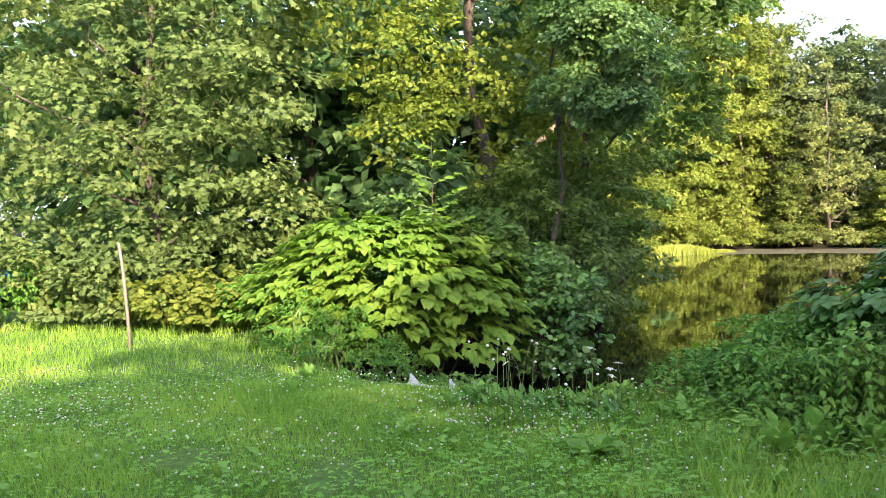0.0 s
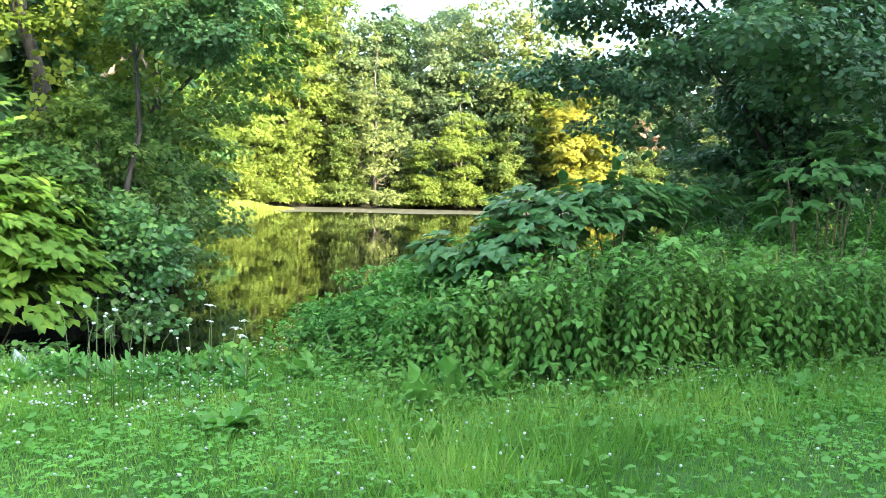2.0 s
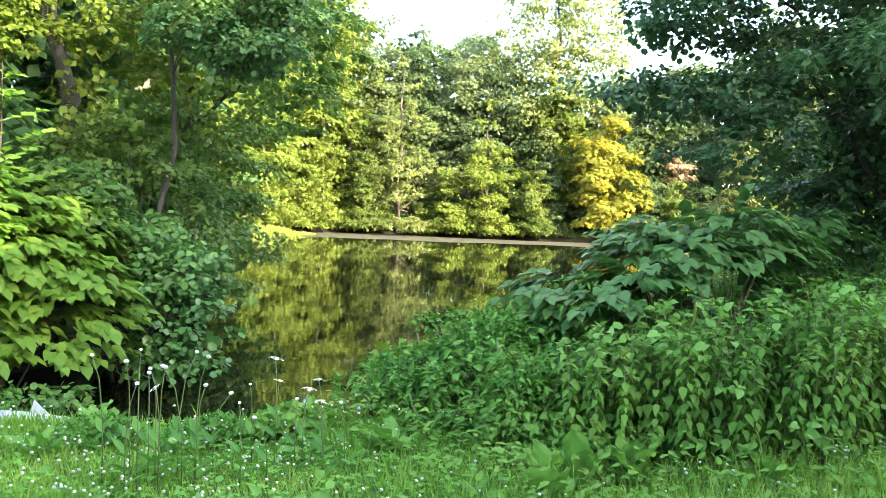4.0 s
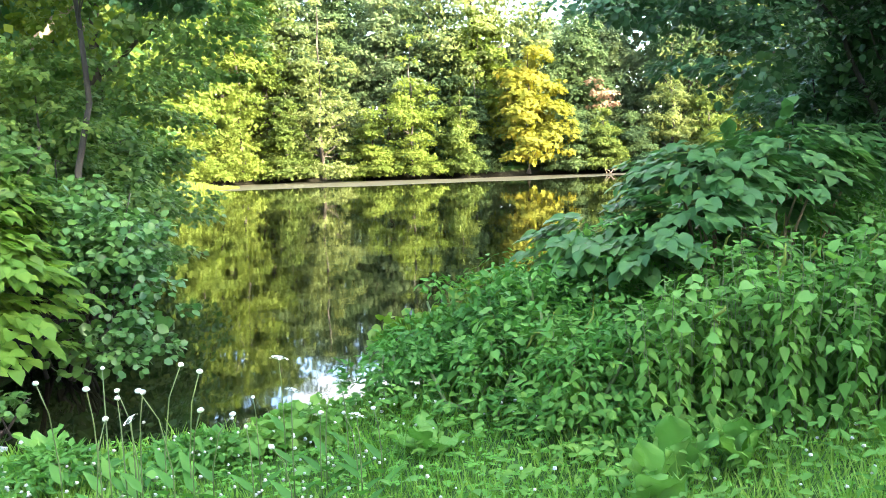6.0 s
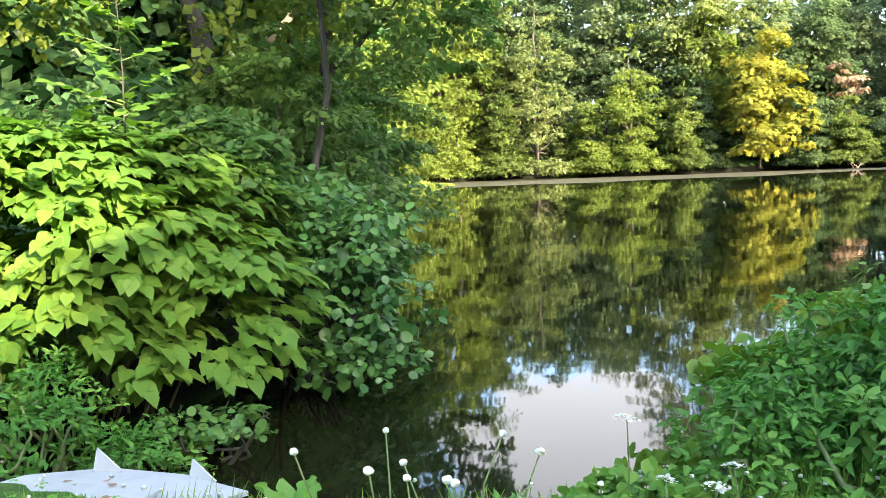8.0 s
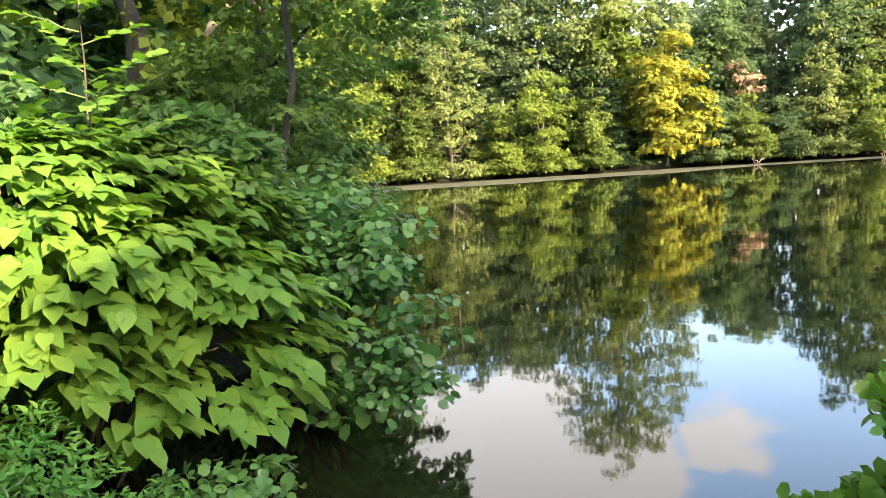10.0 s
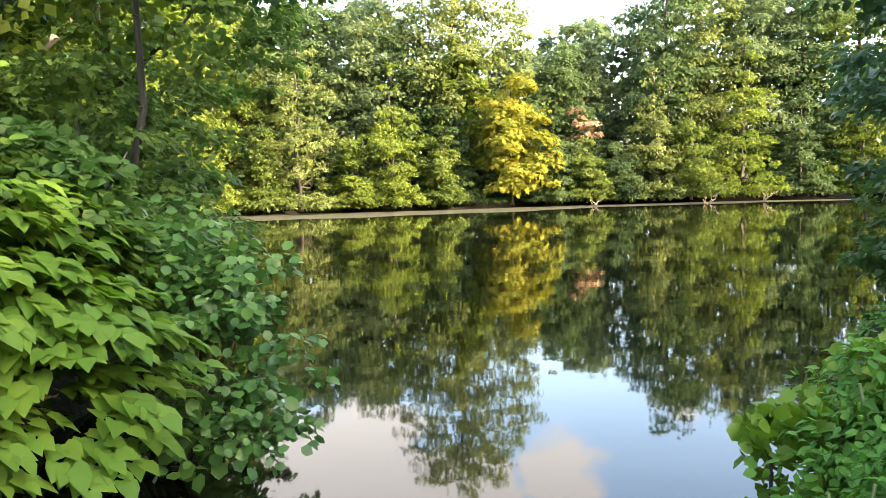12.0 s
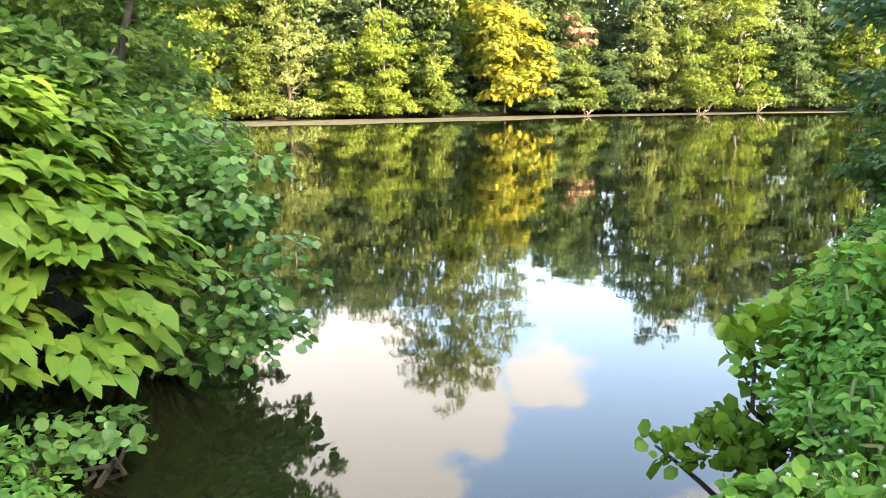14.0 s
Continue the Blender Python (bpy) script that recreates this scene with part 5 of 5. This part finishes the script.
for i in range(9):
    dl = part("dead_leaf", mesh_of("dead_leaf", OVAL[0] * 0.05, OVAL[1], BROWN_LEAF), panel, "dry brown leaf")
    dl.matrix_local = pose(rng.uniform(-0.55, 0.25), rng.uniform(-0.45, 0.1), 0.045, 8, 5, rng.uniform(0, 360))

# ---- clover and its flowers ----
cx, cy = land(36000, -4.5, 8, 1.2, 9.2)
dens = np.sin(cx * 1.3 + 1.0) * np.cos(cy * 1.1 + 0.4 * cx) + 0.5 * np.sin(cx * 3.1 + cy * 2.3)
keep = dens + rng.normal(size=len(cx)) * 0.5 > -0.2
cx, cy = cx[keep], cy[keep]
cn = len(cx)
ca = rng.uniform(0, 2 * math.pi, cn)
base = np.stack([cx, cy, ground_height(cx, cy) + 0.03 + 0.05 * rng.random(cn)], -1)
cp, ct, cu = [], [], []
for k in range(3):
    b = ca + k * 2.094
    cp.append(base)
    ct.append(np.stack([np.cos(b), np.sin(b), 0.1 * rng.normal(size=cn)], -1))
    cu.append(np.tile([0.0, 0, 1], (cn, 1)) + rng.normal(size=(cn, 3)) * 0.25)
cv, cf = scatter(np.concatenate(cp), np.concatenate(ct), np.concatenate(cu), np.tile(0.02 + 0.012 * rng.random(cn), 3), DIAMOND, None)
tagged(part("clover", mesh_of("clover", cv, cf, CLOVER, False)), "low green clover leaves among the grass", "clover", kind="stuff")

fx, fy = land(10500, -5.6, 7.5, 1.6, 9.4)
band = np.exp(-((fy - 7.0 + 0.12 * fx) / 1.5) ** 2) * (0.45 + 0.55 * np.sin(fx * 1.7 + 0.7) * np.cos(fy * 1.9 + 0.5 * fx)) + 0.05
keep = rng.random(len(fx)) < band
fx, fy = fx[keep], fy[keep]
fn = len(fx)
octa = np.array([[1, 0, 0], [0, 1, 0], [-1, 0, 0], [0, -1, 0], [0.5, 0.5, 0.75], [-0.5, 0.5, 0.75], [-0.5, -0.5, 0.75], [0.5, -0.5, 0.75], [0, 0, -0.6]])
oq = np.array([[0, 1, 5, 4], [1, 2, 6, 5], [2, 3, 7, 6], [3, 0, 4, 7], [4, 5, 6, 7], [0, 8, 2, 1], [0, 3, 2, 8]])
fs = 0.007 + 0.006 * rng.random(fn)
fz = ground_height(fx, fy) + 0.1 + 0.07 * rng.random(fn)
fverts = np.stack([fx, fy, fz], -1)[:, None] + octa[None] * fs[:, None, None]
ffaces = (oq[None] + (np.arange(fn) * 9)[:, None, None]).reshape(-1, 4)
tagged(part("clover_flowers", mesh_of("clover_flowers", fverts.reshape(-1, 3), ffaces, WHITE_PETAL)), "white clover flower heads scattered in the grass", "flowers", kind="stuff")

# broad-leaved weeds in the turf
wx, wy = land(6000, -3.5, 8.5, 1.4, 7.6)
keep = rng.random(len(wx)) < 0.25 + 0.75 * (1 / (1 + np.exp(-(wx - 2.5) * 1.2)))
wx, wy = wx[keep], wy[keep]
wn = len(wx)
wa = rng.uniform(0, 2 * math.pi, wn)
wp = np.stack([wx, wy, ground_height(wx, wy) + 0.04 + 0.07 * rng.random(wn)], -1)
wv, wf = scatter(wp, np.stack([np.cos(wa), np.sin(wa), 0.25 + 0.3 * rng.normal(size=wn)], -1), np.tile([0.0, 0, 1], (wn, 1)) + rng.normal(size=(wn, 3)) * 0.25, 0.034 + 0.038 * rng.random(wn), HEART)
tagged(part("weeds", mesh_of("weeds", wv, wf, DOCK, False)), "broad-leaved weeds growing in the turf", "weeds", kind="stuff")


# taller weeds and grasses between turf and bank
tx, ty = land(5200, 1.7, 9.0, 4.3, 7.3, 0.9)
keep = rng.random(len(tx)) < np.clip((ty + 0.25 * tx - 5.0) * 0.9, 0, 1)
tx, ty = tx[keep], ty[keep]
tn = len(tx)
ta = rng.uniform(0, 2 * math.pi, tn)
tp = np.stack([tx, ty, ground_height(tx, ty) + 0.06 + 0.24 * rng.random(tn) ** 1.3], -1)
tv, tf = scatter(tp, np.stack([np.cos(ta), np.sin(ta), 0.1 + 0.4 * rng.normal(size=tn)], -1), np.tile([0.0, -0.35, 1], (tn, 1)) + rng.normal(size=(tn, 3)) * 0.3, 0.035 + 0.045 * rng.random(tn), LANCE)
tagged(part("tall_weeds", mesh_of("tall_weeds", tv, tf, NETTLE, False)), "knee-high leafy weeds where the turf meets the bank", "weeds", kind="stuff")
grass(15000, 1.5, 8.5, 4.0, 7.3, 0.3, 0.008, "tall uncut grass in front of the nettles", BLADE)

# ---- house and parked car glimpsed behind the wood ----
PLASTER = rough_material("plaster", [(0.3, (0.6, 0.59, 0.56)), (0.7, (0.75, 0.74, 0.71))], 3, 0.9, 0.2)
ROOF = rough_material("roof_tile", [(0.3, (0.12, 0.05, 0.035)), (0.7, (0.22, 0.1, 0.07))], 6, 0.8, 0.5)
GLASS = rough_material("window_glass", [(0.3, (0.02, 0.025, 0.03)), (0.7, (0.04, 0.05, 0.06))], 2, 0.08, 0.02)
CAR_BLUE = rough_material("blue_paint", [(0.3, (0.02, 0.12, 0.5)), (0.7, (0.03, 0.16, 0.6))], 3, 0.25, 0.02)
RUBBER = rough_material("rubber", [(0.3, (0.015, 0.015, 0.015)), (0.7, (0.03, 0.03, 0.03))], 20, 0.8, 0.3)


def box_mesh(name, x0, x1, y0, y1, z0, z1, mat, bevel=0.0):
    bm = bmesh.new()
    bmesh.ops.create_cube(bm, size=1)
    for v in bm.verts:
        v.co = Vector(((x0 + x1) / 2 + v.co.x * (x1 - x0), (y0 + y1) / 2 + v.co.y * (y1 - y0), (z0 + z1) / 2 + v.co.z * (z1 - z0)))
    if bevel:
        bmesh.ops.bevel(bm, geom=bm.edges[:], offset=bevel, segments=2, affect="EDGES")
    me = bpy.data.meshes.new(name)
    bm.to_mesh(me)
    bm.free()
    me.materials.append(mat)
    return me


house = thing("house", (-17, 41, 0), "white rendered house glimpsed behind the trees", "house")
part("wall", box_mesh("wall", -7, 7, 0, 8, -0.2, 5.8, PLASTER), house)
part("roof", mesh_of("roof", [(-7.5, -0.5, 5.8), (7.5, -0.5, 5.8), (7.5, 8.5, 5.8), (-7.5, 8.5, 5.8), (-7.5, 4, 9.2), (7.5, 4, 9.2)], [(0, 1, 5, 4), (2, 3, 4, 5), (0, 4, 3), (1, 2, 5), (0, 3, 2, 1)], ROOF, False), house)
for wx0 in (-5.2, -1.9, 1.2, 4.3):
    for wz in (0.9, 3.6):
        win = part("window", box_mesh("window", wx0, wx0 + 1.2, -0.06, 0.05, wz, wz + 1.4, PLASTER, 0.02), house)
        part("pane", box_mesh("pane", wx0 + 0.08, wx0 + 1.12, -0.08, -0.065, wz + 0.08, wz + 1.32, GLASS), win)

car = thing("parked_car", (-11.75, 18.2, 0), "blue parked car behind the hedge", "car")
part("body", box_mesh("body", -2.1, 2.1, -0.85, 0.85, 0.3, 0.92, CAR_BLUE, 0.12), car)
part("cabin", mesh_of("cabin", [(-1.2, -0.75, 0.9), (1.4, -0.75, 0.9), (1.4, 0.75, 0.9), (-1.2, 0.75, 0.9), (-0.6, -0.6, 1.42), (0.9, -0.6, 1.42), (0.9, 0.6, 1.42), (-0.6, 0.6, 1.42)],
                            [(0, 1, 5, 4), (1, 2, 6, 5), (2, 3, 7, 6), (3, 0, 4, 7), (4, 5, 6, 7)], CAR_BLUE, False), car)
part("side_window", mesh_of("side_window", [(-0.95, -0.735, 0.98), (1.15, -0.735, 0.98), (0.8, -0.63, 1.36), (-0.55, -0.63, 1.36)], [(0, 1, 2, 3)], GLASS, False), car)
for cx0 in (-1.35, 1.35):
    for cy0 in (-0.8, 0.8):
        wheel = part("wheel", mesh_of("wheel", *tube([(cx0, cy0 - 0.1, 0.32), (cx0, cy0 + 0.1, 0.32)], [0.32, 0.32], 18), RUBBER), car)
        part("rim", mesh_of("rim", *tube([(cx0, cy0 - 0.11, 0.32), (cx0, cy0 + 0.11, 0.32)], [0.19, 0.19], 12), STONE), wheel)
